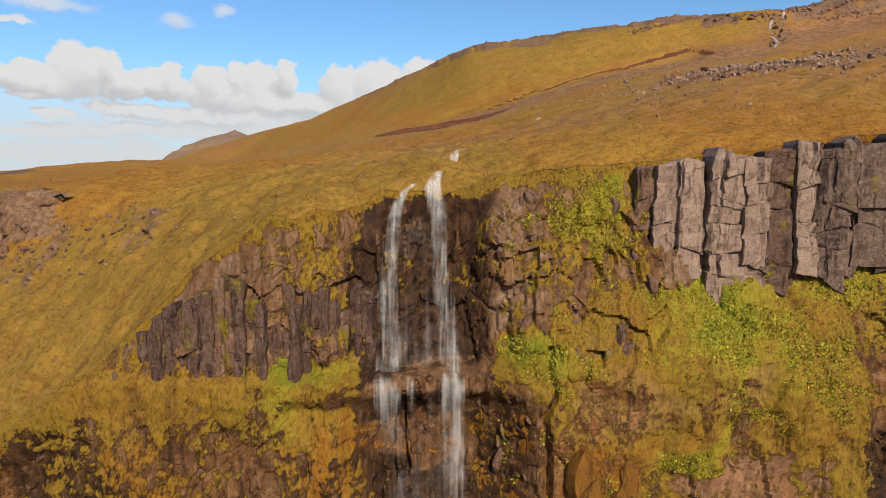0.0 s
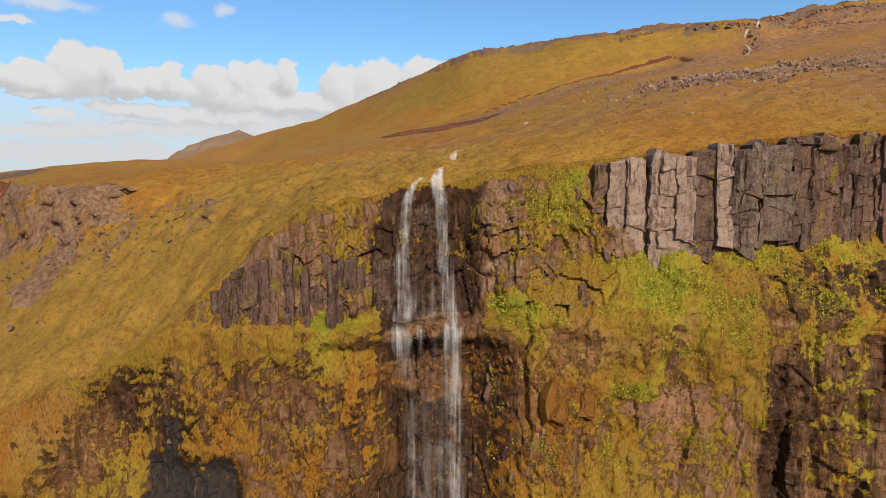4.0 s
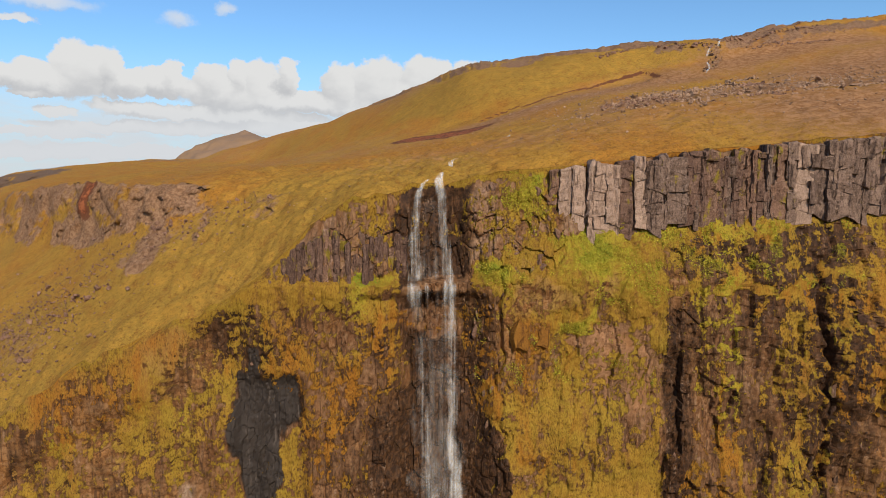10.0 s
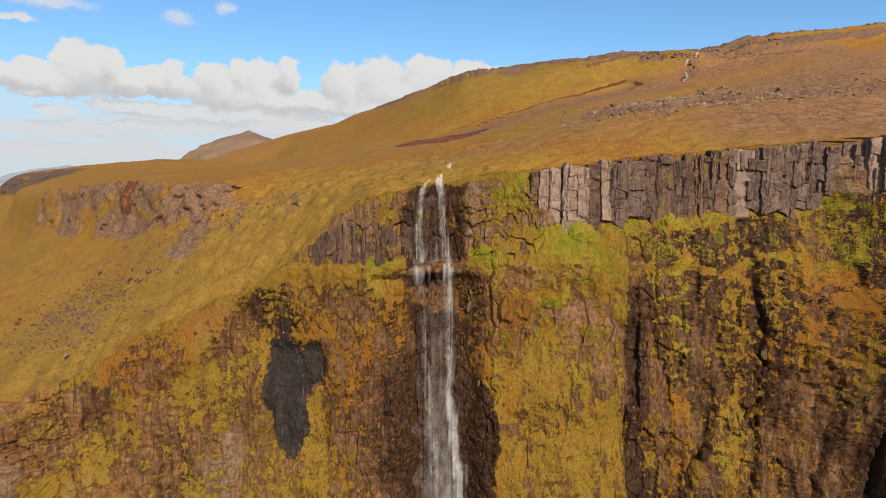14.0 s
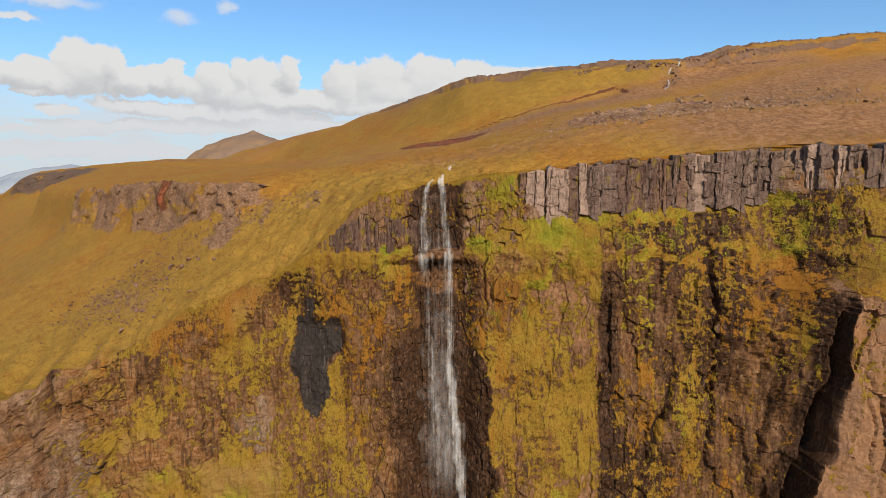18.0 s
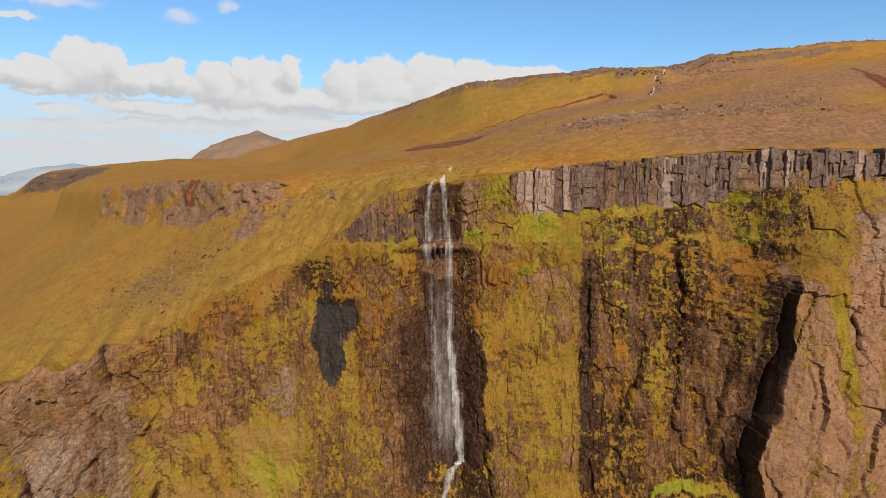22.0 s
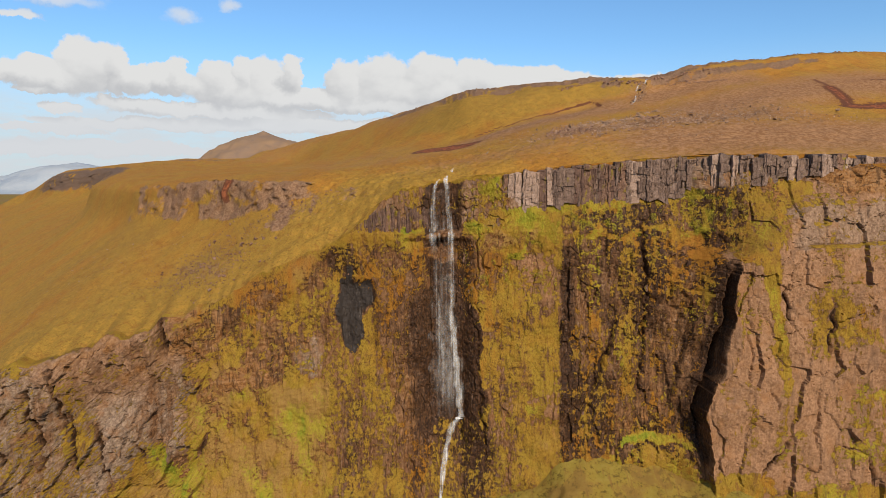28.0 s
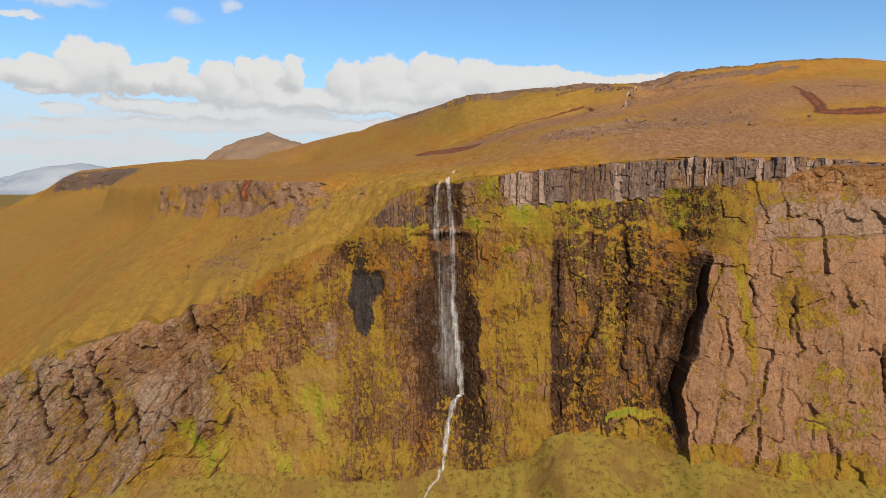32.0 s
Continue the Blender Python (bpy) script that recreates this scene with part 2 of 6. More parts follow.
def make_face():
    """The cliff: basalt with moss, rust, water stains and pale pink fresh rock."""
    m, g, bsdf = material("mossy cliff")
    p = place(g)
    drip = g.scaled(p, 1.0, 1.0, 0.22)
    rock, rb, rc = rock_colour(g, g.scaled(p, 1.0, 1.0, 0.55))
    moss, green, orange = attr(g, "cover")[:3]
    pink, wet_shade, soil = attr(g, "bare")[:3]
    grey, niche, fleck = attr(g, "tone")[:3]
    n1 = g.noise(drip, 0.65, 7, 0.66)
    n2 = g.noise(p, 1.8, 9, 0.76)
    n3 = g.noise(p, 0.22, 5, 0.6)
    n4 = g.noise(g.scaled(p, 1.0, 1.0, 0.45), 5.5, 5, 0.7)
    n5 = g.noise(g.scaled(p, 0.35, 0.35, 1.2), 0.9, 6, 0.65)
    nf = g.noise(g.scaled(p, 1.0, 1.0, 0.50), 1.05, 8, 0.72, 0.4)
    run = g.noise(g.scaled(p, 1.0, 1.0, 0.05), 1.7, 6, 0.62)
    off = lambda n, k: g.math("MULTIPLY", g.math("SUBTRACT", n, 0.5), k)
    pk = g.mix(g.step(n2, 0.40, 0.60), (0.190, 0.096, 0.047), (0.285, 0.150, 0.078))
    pk = g.mix(grey, pk, g.mix(g.step(n2, 0.40, 0.62), (0.140, 0.102, 0.076), (0.295, 0.220, 0.162)))
    pk = g.mix(g.step(n1, 0.48, 0.34, 0, 0.6), pk, (0.135, 0.076, 0.045))
    pk = g.mix(g.step(n3, 0.52, 0.66, 0, 0.5), pk, (0.235, 0.108, 0.042))
    col = g.mix(g.step(g.math("ADD", pink, off(n1, 1.3)), 0.30, 0.70), rock, pk)
    so = g.mix(g.step(n2, 0.42, 0.60), (0.135, 0.056, 0.018), (0.245, 0.118, 0.040))
    so = g.mix(g.step(n5, 0.47, 0.60, 0, 0.7), so, (0.275, 0.150, 0.070))
    col = g.mix(g.step(g.math("ADD", soil, off(n3, 1.2)), 0.35, 0.75), col, so)
    # near-black rock: wet stone, plus the shade painted into cracks and cleft
    wk = g.step(g.math("ADD", wet_shade, off(n1, 1.2)), 0.30, 0.72)
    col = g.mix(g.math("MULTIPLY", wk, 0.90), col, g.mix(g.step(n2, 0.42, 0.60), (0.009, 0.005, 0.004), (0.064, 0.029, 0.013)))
    # water runs down the bare rock in thin stains, dark and pale
    old = g.step(pink, 0.75, 0.25, 0.10, 1.0)
    col = g.mix(g.math("MULTIPLY", g.step(run, 0.47, 0.38, 0, 0.65), old), col, (0.030, 0.016, 0.010))
    col = g.mix(g.math("MULTIPLY", g.step(run, 0.57, 0.66, 0, 0.45), g.math("MULTIPLY", g.step(n2, 0.46, 0.56), old)), col, (0.270, 0.180, 0.125))
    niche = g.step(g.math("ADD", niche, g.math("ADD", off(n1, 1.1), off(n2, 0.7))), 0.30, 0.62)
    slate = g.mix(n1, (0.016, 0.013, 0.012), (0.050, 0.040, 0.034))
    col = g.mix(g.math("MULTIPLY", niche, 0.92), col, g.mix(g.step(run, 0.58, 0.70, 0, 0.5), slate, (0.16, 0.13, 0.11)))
    ms = g.mix(g.step(n3, 0.40, 0.60), (0.222, 0.124, 0.017), (0.208, 0.130, 0.017))
    ms = g.mix(g.step(g.math("ADD", g.math("MULTIPLY", n1, 0.6), g.math("MULTIPLY", n2, 0.4)), 0.50, 0.41, 0, 0.75), ms, (0.140, 0.062, 0.018))
    ms = g.mix(g.step(g.math("ADD", soil, off(n1, 1.4)), 0.62, 0.95, 0, 0.6), ms, (0.225, 0.122, 0.046))
    ms = g.mix(g.step(g.math("ADD", orange, off(n1, 1.2)), 0.36, 0.80, 0, 0.90), ms, (0.215, 0.082, 0.011))
    ms = g.mix(g.step(g.math("ADD", green, off(n2, 1.5)), 0.40, 0.70, 0, 0.85), ms, (0.232, 0.188, 0.018))
    ms = g.mix(g.step(g.math("ADD", green, off(n1, 1.0)), 0.72, 0.95, 0, 0.8), ms, (0.135, 0.170, 0.014))
    ms = g.mix(g.math("MULTIPLY", g.step(n4, 0.49, 0.40, 0, 0.80), g.math("ADD", 0.40, g.math("MULTIPLY", fleck, 0.9), clamp=True)), ms, (0.075, 0.036, 0.010))
    ms = g.mix(g.step(n4, 0.54, 0.64, 0, 0.45), ms, (0.295, 0.188, 0.030))
    ragged = g.math("ADD", 0.50, g.math("MULTIPLY", fleck, 0.9))
    mm = g.math("ADD", moss, g.math("MULTIPLY", ragged, g.math("ADD", off(n1, 1.5), g.math("ADD", off(n5, 0.9), off(n2, 1.0)))))
    mm = g.math("ADD", mm, g.math("MULTIPLY", fleck, g.math("SUBTRACT", off(nf, 3.6), 0.10)))
    mk = g.step(mm, 0.46, 0.55)
    col = g.mix(mk, col, ms)
    g.put(bsdf.inputs["Base Color"], col)
    g.put(bsdf.inputs["Roughness"], g.math("SUBTRACT", 0.90, g.math("MULTIPLY", g.math("MULTIPLY", wk, g.math("SUBTRACT", 1.0, mk)), 0.34)))
    fr = g.math("MULTIPLY", fractures(g, g.scaled(p, 1, 1, 0.55), 0.38), g.math("SUBTRACT", 1.0, mk))
    bump(g, bsdf, g.math("SUBTRACT", g.math("ADD", g.math("MULTIPLY", rb, 0.5), g.math("ADD", g.math("MULTIPLY", n4, 0.35), g.math("MULTIPLY", mk, 0.40))), g.math("MULTIPLY", fr, 0.2)), 1.0, 0.30)
    return m


def make_stone(name, tones, moss=0.0):
    """Loose or columnar stone; each piece has a tone of its own."""
    m, g, bsdf = material(name)
    p = place(g)
    info = g.n.new("ShaderNodeObjectInfo").outputs["Random"]
    b = g.noise(g.scaled(p, 1, 1, 0.6), 1.3, 7, 0.68, 0.3)
    c = g.noise(p, 5.0, 8, 0.76)
    d = g.noise(g.scaled(p, 1, 1, 0.2), 2.2, 6, 0.65)
    t = g.mix(info, tones[0], tones[1])
    t = g.mix(g.step(b, 0.50, 0.68, 0, 0.75), t, tones[2])
    t = g.mix(g.step(d, 0.50, 0.36, 0, 0.85), t, tones[3])
    t = g.mix(g.step(c, 0.52, 0.62, 0, 0.5), t, tones[2])
    t = g.mix(g.step(c, 0.48, 0.40, 0, 0.5), t, tones[3])
    if moss:
        k = g.step(g.math("ADD", g.noise(g.scaled(p, 1, 1, 0.5), 0.8, 7, 0.7), (moss - 0.5)), 0.50, 0.58)
        t = g.mix(k, t, g.mix(c, (0.110, 0.075, 0.012), (0.245, 0.180, 0.028)))
    fr = fractures(g, g.scaled(p, 1, 1, 0.5), 0.9)
    g.put(bsdf.inputs["Base Color"], g.mix(g.math("MULTIPLY", fr, 0.25), t, tones[3]))
    bsdf.inputs["Roughness"].default_value = 0.86
    bump(g, bsdf, g.math("SUBTRACT", g.math("ADD", b, g.math("MULTIPLY", c, 0.6)), g.math("MULTIPLY", fr, 0.6)), 1.0, 0.22)
    return m


def make_ground():
    m, g, bsdf = material("valley grass")
    p = place(g)
    a = g.noise(p, 0.10, 6, 0.6)
    b = g.noise(p, 0.7, 9, 0.78)
    far = g.noise(p, 0.004, 5, 0.6)
    t = g.mix(g.step(a, 0.40, 0.62), (0.225, 0.140, 0.026), (0.205, 0.150, 0.026))
    t = g.mix(g.step(b, 0.49, 0.40, 0, 0.8), t, (0.075, 0.048, 0.013))
    t = g.mix(g.step(b, 0.52, 0.62, 0, 0.6), t, (0.240, 0.175, 0.042))
    run = g.noise(g.scaled(p, 1.0, 0.10, 0.10), 1.1, 6, 0.68, 0.3)
    t = g.mix(g.step(run, 0.54, 0.62, 0, 0.6), t, (0.160, 0.082, 0.024))
    t = g.mix(g.step(a, 0.50, 0.40, 0, 0.6), t, (0.155, 0.088, 0.026))
    t = g.mix(g.step(far, 0.50, 0.60, 0, 0.6), t, (0.20, 0.115, 0.060))
    g.put(bsdf.inputs["Base Color"], t)
    bsdf.inputs["Roughness"].default_value = 0.92
    bump(g, bsdf, b, 1.0, 0.5)
    return m


def make_far(name, c0, c1, c2, scale):
    m, g, bsdf = material(name)
    p = place(g)
    a = g.noise(g.scaled(p, 1, 1, 2.5), scale, 7, 0.62)
    b = g.noise(p, scale * 5, 6, 0.65)
    t = g.mix(g.step(a, 0.40, 0.60), c0, c1)
    g.put(bsdf.inputs["Base Color"], g.mix(g.step(b, 0.52, 0.70, 0, 0.6), t, c2))
    bsdf.inputs["Roughness"].default_value = 0.95
    return m


def make_water(name, low, high, sx, sz, top=0.95):
    """Falling water: soft white threads with air between them."""
    m, g, bsdf = material(name)
    p = place(g)
    off = lambda n, k: g.math("MULTIPLY", g.math("SUBTRACT", n, 0.5), k)
    n = g.noise(g.scaled(p, sx, sx * 0.5, sz), 1.0, 3, 0.5, 0.3)
    f = g.noise(g.scaled(p, sx * 3.2, sx, sz * 1.7), 1.0, 3, 0.55)
    k = g.noise(g.scaled(p, 0.9, 0.5, 0.42), 1.0, 5, 0.62, 0.6)
    w = attr(g, "flow")[0]
    v = g.math("ADD", g.math("ADD", off(n, 0.90), off(f, 0.45)), g.math("ADD", off(k, 0.9), g.math("SUBTRACT", w, 0.72)))
    g.put(bsdf.inputs["Base Color"], g.mix(g.step(v, low, high), (0.58, 0.55, 0.52), (0.80, 0.78, 0.76)))
    bsdf.inputs["Roughness"].default_value = 0.6
    g.put(bsdf.inputs["Alpha"], g.math("MULTIPLY", g.step(v, low, high, 0.0, top), g.step(w, 0.04, 0.45)))
    return m


MAT_HILL, MAT_FACE, MAT_GROUND = make_hill(), make_face(), make_ground()
MAT_COLUMN = make_stone("grey basalt", ((0.180, 0.118, 0.090), (0.120, 0.078, 0.060), (0.260, 0.178, 0.136), (0.044, 0.027, 0.021)), 0.38)
MAT_PALE = make_stone("pale basalt", ((0.320, 0.218, 0.164), (0.265, 0.178, 0.134), (0.385, 0.272, 0.208), (0.120, 0.076, 0.057)), 0.28)
MAT_BROWN = make_stone("brown basalt", ((0.180, 0.100, 0.068), (0.125, 0.070, 0.048), (0.270, 0.170, 0.122), (0.052, 0.028, 0.019)), 0.47)
MAT_BLACK = make_stone("wet black rock", ((0.040, 0.022, 0.014), (0.072, 0.038, 0.025), (0.115, 0.066, 0.044), (0.014, 0.008, 0.006)), 0.38)
MAT_PINK = make_stone("pink rock", ((0.255, 0.136, 0.068), (0.205, 0.110, 0.056), (0.330, 0.182, 0.096), (0.095, 0.052, 0.032)), 0.34)
MAT_BOULDER = make_stone("lichened boulder", ((0.310, 0.195, 0.128), (0.230, 0.140, 0.092), (0.400, 0.275, 0.195), (0.110, 0.063, 0.042)), 0.18)
MAT_WATER = make_water("falling water", -0.12, 0.84, 3.0, 0.06, 0.52)
MAT_VEIL = make_water("thin water veil", -0.46, 0.80, 1.5, 0.04, 0.27)
MAT_DUSK = make_stone("violet-brown basalt", ((0.125, 0.072, 0.052), (0.082, 0.047, 0.036), (0.210, 0.132, 0.098), (0.036, 0.020, 0.015)), 0.43)
MAT_RUST = make_stone("rusty slab", ((0.200, 0.088, 0.014), (0.165, 0.070, 0.015), (0.240, 0.110, 0.020), (0.080, 0.032, 0.010)), 0.30)
MAT_FAR = make_far("far moor", (0.190, 0.125, 0.085), (0.225, 0.140, 0.080), (0.150, 0.105, 0.082), 0.012)
MAT_SCREE = make_stone("purple-brown rock", ((0.240, 0.135, 0.092), (0.180, 0.098, 0.066), (0.320, 0.195, 0.138), (0.080, 0.043, 0.031)), 0.25)
# the haze of distance is mixed into this blue-grey base colour
MAT_BLUE = make_far("hazy far mountain", (0.235, 0.270, 0.315), (0.290, 0.315, 0.345), (0.33, 0.345, 0.36), 0.004)

# ---------------------------------------------------------------- shape tools


def slopes(k, v):
    """Monotone tangents for the knots k (n) and the values v (n, ...)."""
    h = np.diff(k).reshape(-1, *([1] * (v.ndim - 1)))
    d = np.diff(v, axis=0) / h
    m = np.zeros_like(v)
    m[0], m[-1] = d[0], d[-1]
    same = d[:-1] * d[1:] > 0
    w1, w2 = 2 * h[1:] + h[:-1], h[1:] + 2 * h[:-1]
    with np.errstate(divide="ignore", invalid="ignore"):
        inner = (w1 + w2) / (w1 / d[:-1] + w2 / d[1:])
    m[1:-1] = np.where(same, inner, 0)
    return m


def curve(k, v, q):
    """Smooth monotone curve through the knots, taken at q."""
    k, v, q = np.asarray(k, float), np.asarray(v, float), np.asarray(q, float)
    m = slopes(k, v)
    i = np.clip(np.searchsorted(k, q) - 1, 0, len(k) - 2)
    h = (k[i + 1] - k[i])
    t = np.clip((q - k[i]) / h, 0, 1)
    ex = (Ellipsis, *([None] * (v.ndim - 1)))
    h, t = (h[ex], t[ex]) if v.ndim > 1 else (h, t)
    return (2 * t**3 - 3 * t**2 + 1) * v[i] + (t**3 - 2 * t**2 + t) * h * m[i] + (3 * t**2 - 2 * t**3) * v[i + 1] + (t**3 - t**2) * h * m[i + 1]


def line(*xy):
    """A plan line from x0, y0, x1, y1, ...; returns a function of x."""
    k, v = xy[0::2], xy[1::2]
    return lambda q: curve(k, v, q)


def mixed(i, j, k, seed):
    a = (i.astype(np.int64) * 374761393 + j.astype(np.int64) * 668265263 + k.astype(np.int64) * 2147483647 + seed * 974634777) & 0xFFFFFFFF
    a = ((a ^ (a >> 13)) * 1274126177) & 0xFFFFFFFF
    a = ((a ^ (a >> 16)) * 2246822519) & 0xFFFFFFFF
    return ((a ^ (a >> 15)) & 0xFFFFFF) / float(0xFFFFFF)


def grain(x, y, z, seed=0):
    """Smooth value noise, -1 to 1."""
    fx, fy, fz = np.floor(x), np.floor(y), np.floor(z)
    u, v, w = x - fx, y - fy, z - fz
    u, v, w = u * u * (3 - 2 * u), v * v * (3 - 2 * v), w * w * (3 - 2 * w)
    out = 0
    for a in (0, 1):
        for b in (0, 1):
            for c in (0, 1):
                out = out + mixed(fx + a, fy + b, fz + c, seed) * (u if a else 1 - u) * (v if b else 1 - v) * (w if c else 1 - w)
    return 2 * out - 1


def rough(x, y, z, size, octaves=4, gain=0.5, seed=0):
    s, a, f = 0, 1.0, 1.0 / size
    for o in range(octaves):
        s = s + a * grain(x * f + 7.3 * o, y * f + 3.1 * o, z * f + 5.7 * o, seed + o)
        a, f = a * gain, f * 2.03
    return s


def blocks(u, v, seed=0):
    """Cells of broken rock: a random number for each cell, the nearness to a joint and the offset from the cell's middle."""
    iu, iv = np.floor(u), np.floor(v)
    f1, f2 = np.full(u.shape, 9.0), np.full(u.shape, 9.0)
    ident, du, dv = np.zeros(u.shape), np.zeros(u.shape), np.zeros(u.shape)
    nil = np.zeros_like(iu)
    for a in (-1, 0, 1):
        for b in (-1, 0, 1):
            cu = iu + a + 0.15 + 0.7 * mixed(iu + a, iv + b, nil, seed)
            cv = iv + b + 0.15 + 0.7 * mixed(iu + a, iv + b, nil, seed + 1)
            d = np.hypot(u - cu, v - cv)
            near = d < f1
            f2 = np.where(near, f1, np.minimum(f2, d))
            f1 = np.where(near, d, f1)
            ident = np.where(near, mixed(iu + a, iv + b, nil, seed + 2), ident)
            du, dv = np.where(near, u - cu, du), np.where(near, v - cv, dv)
    return ident, f2 - f1, du, dv


def soft(v, lo, hi):
    t = np.clip((v - lo) / (hi - lo), 0, 1)
    return t * t * (3 - 2 * t)


def sheet(name, P, mat, attrs=(), smooth=True):
    """A mesh object from a grid of points P (rows, columns, 3)."""
    nr, nc = P.shape[:2]
    idx = np.arange(nr * nc).reshape(nr, nc)
    quads = np.stack([idx[:-1, :-1], idx[:-1, 1:], idx[1:, 1:], idx[1:, :-1]], -1).reshape(-1, 4)
    me = bpy.data.meshes.new(name)
    me.vertices.add(nr * nc)
    me.vertices.foreach_set("co", P.reshape(-1).astype(np.float32))
    me.loops.add(quads.size)
    me.loops.foreach_set("vertex_index", quads.reshape(-1).astype(np.int32))
    me.polygons.add(len(quads))
    me.polygons.foreach_set("loop_start", np.arange(0, quads.size, 4, dtype=np.int32))
    me.polygons.foreach_set("use_smooth", np.full(len(quads), smooth))
    me.update(calc_edges=True)
    for key, vals in attrs:
        a = me.attributes.new(key, "FLOAT_COLOR", "POINT")
        full = np.ones((nr * nc, 4), np.float32)
        for i, v in enumerate(vals):
            full[:, i] = np.clip(v, 0, 1).reshape(-1)
        a.data.foreach_set("color", full.reshape(-1))
    me.materials.append(mat)
    return new(name, me)


def spaced(*pieces):
    """Stations along a line: (start, end, step), ... joined."""
    out = []
    for a, b, s in pieces:
        out.append(np.linspace(a, b, max(2, int(round(abs(b - a) / s)) + 1))[:-1])
    return np.concatenate(out + [np.array([pieces[-1][1]])])


# ---------------------------------------------------------------- the hill above the cliff
# Each station: x, then ten nodes y, z from the cliff's lip over the outcrop and the plateau to the skyline and beyond.
STATIONS, NODES = [], []


def station(x, *yz):
    STATIONS.append(x)
    NODES.append(np.array(yz, float).reshape(10, 2))


station(-1500, 1400, -20, 1420, -20, 1440, -19, 1480, -18, 1490, -17, 1520, -16, 1560, -15, 1600, -14, 1700, -14, 2400, -20)
station(-700, 560, -20, 600, -17, 640, -12, 680, -5, 690, 0, 760, 8, 850, 14, 950, 18, 1050, 20, 2400, 10)
station(-485, 330, -20, 420, 0, 500, 25, 580, 50, 590, 58, 620, 64, 680, 69, 760, 73, 850, 75, 2400, 40)
station(-365, 190, -20, 290, 6, 380, 36, 455, 62, 466, 78, 490, 85, 550, 89, 640, 92, 720, 93, 2400, 70)
station(-275, 90, -20, 180, 5, 270, 36, 380, 66, 392, 82, 440, 88, 500, 93, 560, 97, 640, 98, 2400, 80)
station(-200, 0, -20, 70, -3, 140, 24, 225, 58, 237, 72, 270, 77, 400, 85, 520, 97, 620, 100, 2400, 85)
station(-140, 22, 8, 60, 23, 100, 39, 147, 58, 157, 72, 175, 76, 260, 81, 320, 89, 400, 99, 2400, 85)
station(-105, 35, 31, 60, 41, 85, 51, 111, 63, 116, 73, 130, 76, 190, 79, 300, 86, 372, 107, 2400, 85)
station(-69, 38.2, 41.8, 50, 48.2, 63, 55, 79, 64.5, 83, 75.2, 95, 77, 150, 80, 225, 86, 392, 114.5, 2400, 88)
station(-44, 38, 53.4, 46, 59, 53, 65, 60, 70.5, 63, 75.2, 74, 77, 130, 80.5, 200, 89, 355, 118.5, 2400, 90)
station(-26, 40, 61.7, 45, 66.5, 50, 70.5, 56, 74, 61, 75.8, 70, 77.2, 120, 82, 178, 91, 300, 118, 2400, 90)
station(-10, 40, 74.3, 43, 75.3, 47, 76.2, 52, 77, 57, 77.7, 65, 78.6, 110, 83.5, 162, 93, 252, 118, 2000, 95)
station(-3.5, 44, 75.2, 47, 76.4, 50, 77.2, 54, 77.9, 58, 78.5, 66, 79.3, 105, 84, 152, 93, 235, 118, 2000, 98)
station(1.5, 45, 76.4, 48, 77.2, 51, 78, 54, 78.6, 58, 79.2, 66, 80, 102, 84.8, 150, 92, 222, 118.9, 2000, 100)
station(8, 43, 77, 46, 78, 50, 78.6, 54, 79.2, 58, 79.8, 66, 80.8, 100, 85.5, 142, 91.5, 207, 119.5, 2000, 100)
station(20, 43, 78.3, 46, 79.6, 50, 81, 55, 82.2, 60, 83.3, 70, 85.5, 100, 90.5, 140, 98, 208, 120, 2000, 100)
station(41, 43, 80.4, 47, 82.2, 53, 84.5, 60, 86.8, 66, 88.8, 74, 90, 105, 95, 142, 102.5, 188, 120.4, 2000, 100)
station(61, 40.5, 82, 47, 84, 54, 86.5, 62, 89, 68, 91, 78, 92.2, 110, 97.5, 145, 106, 178, 121, 2000, 105)
station(83, 37, 82, 45, 84, 54, 87, 62, 89.8, 70, 92, 80, 93.5, 112, 101, 142, 110.5, 157, 118.8, 2000, 105)
station(105, 37, 81, 44, 83.5, 52, 86.5, 62, 90, 70, 92.5, 82, 95, 112, 104, 140, 113, 174, 125.6, 2000, 110)
station(140, 34, 80, 42, 83, 52, 86.5, 64, 90.5, 74, 93.5, 90, 98, 126, 111.5, 152, 120, 190, 131.3, 2000, 110)
station(200, 28, 80, 40, 84, 52, 88, 66, 92.5, 80, 97, 100, 103, 140, 117, 170, 127.5, 205, 137.7, 2000, 110)
station(300, 18, 80, 40, 86, 60, 92, 80, 98, 100, 104, 130, 112, 170, 124, 200, 130, 245, 135, 2000, 100)
station(700, 0, 78, 40, 86, 60, 92, 80, 98, 100, 104, 130, 110, 180, 118, 220, 122, 280, 126, 2000, 80)
NODES = np.array(NODES)


WAY = np.arange(-260.0, 330.5, 0.5)
EVEN = curve(STATIONS, NODES, WAY)
for _k, _s in enumerate((2, 10, 15, 15, 15, 18, 20, 18, 8, 26)):     # even out the stations along the slope
    _t = np.arange(-3 * _s, 3 * _s + 1)
    _wt = np.exp(-((_t / _s) ** 2) / 2)
    for _c in (0, 1):
        _pad = np.pad(EVEN[:, _k, _c], 3 * _s, mode="reflect", reflect_type="odd")
        EVEN[:, _k, _c] = np.convolve(_pad, _wt / _wt.sum(), "valid")


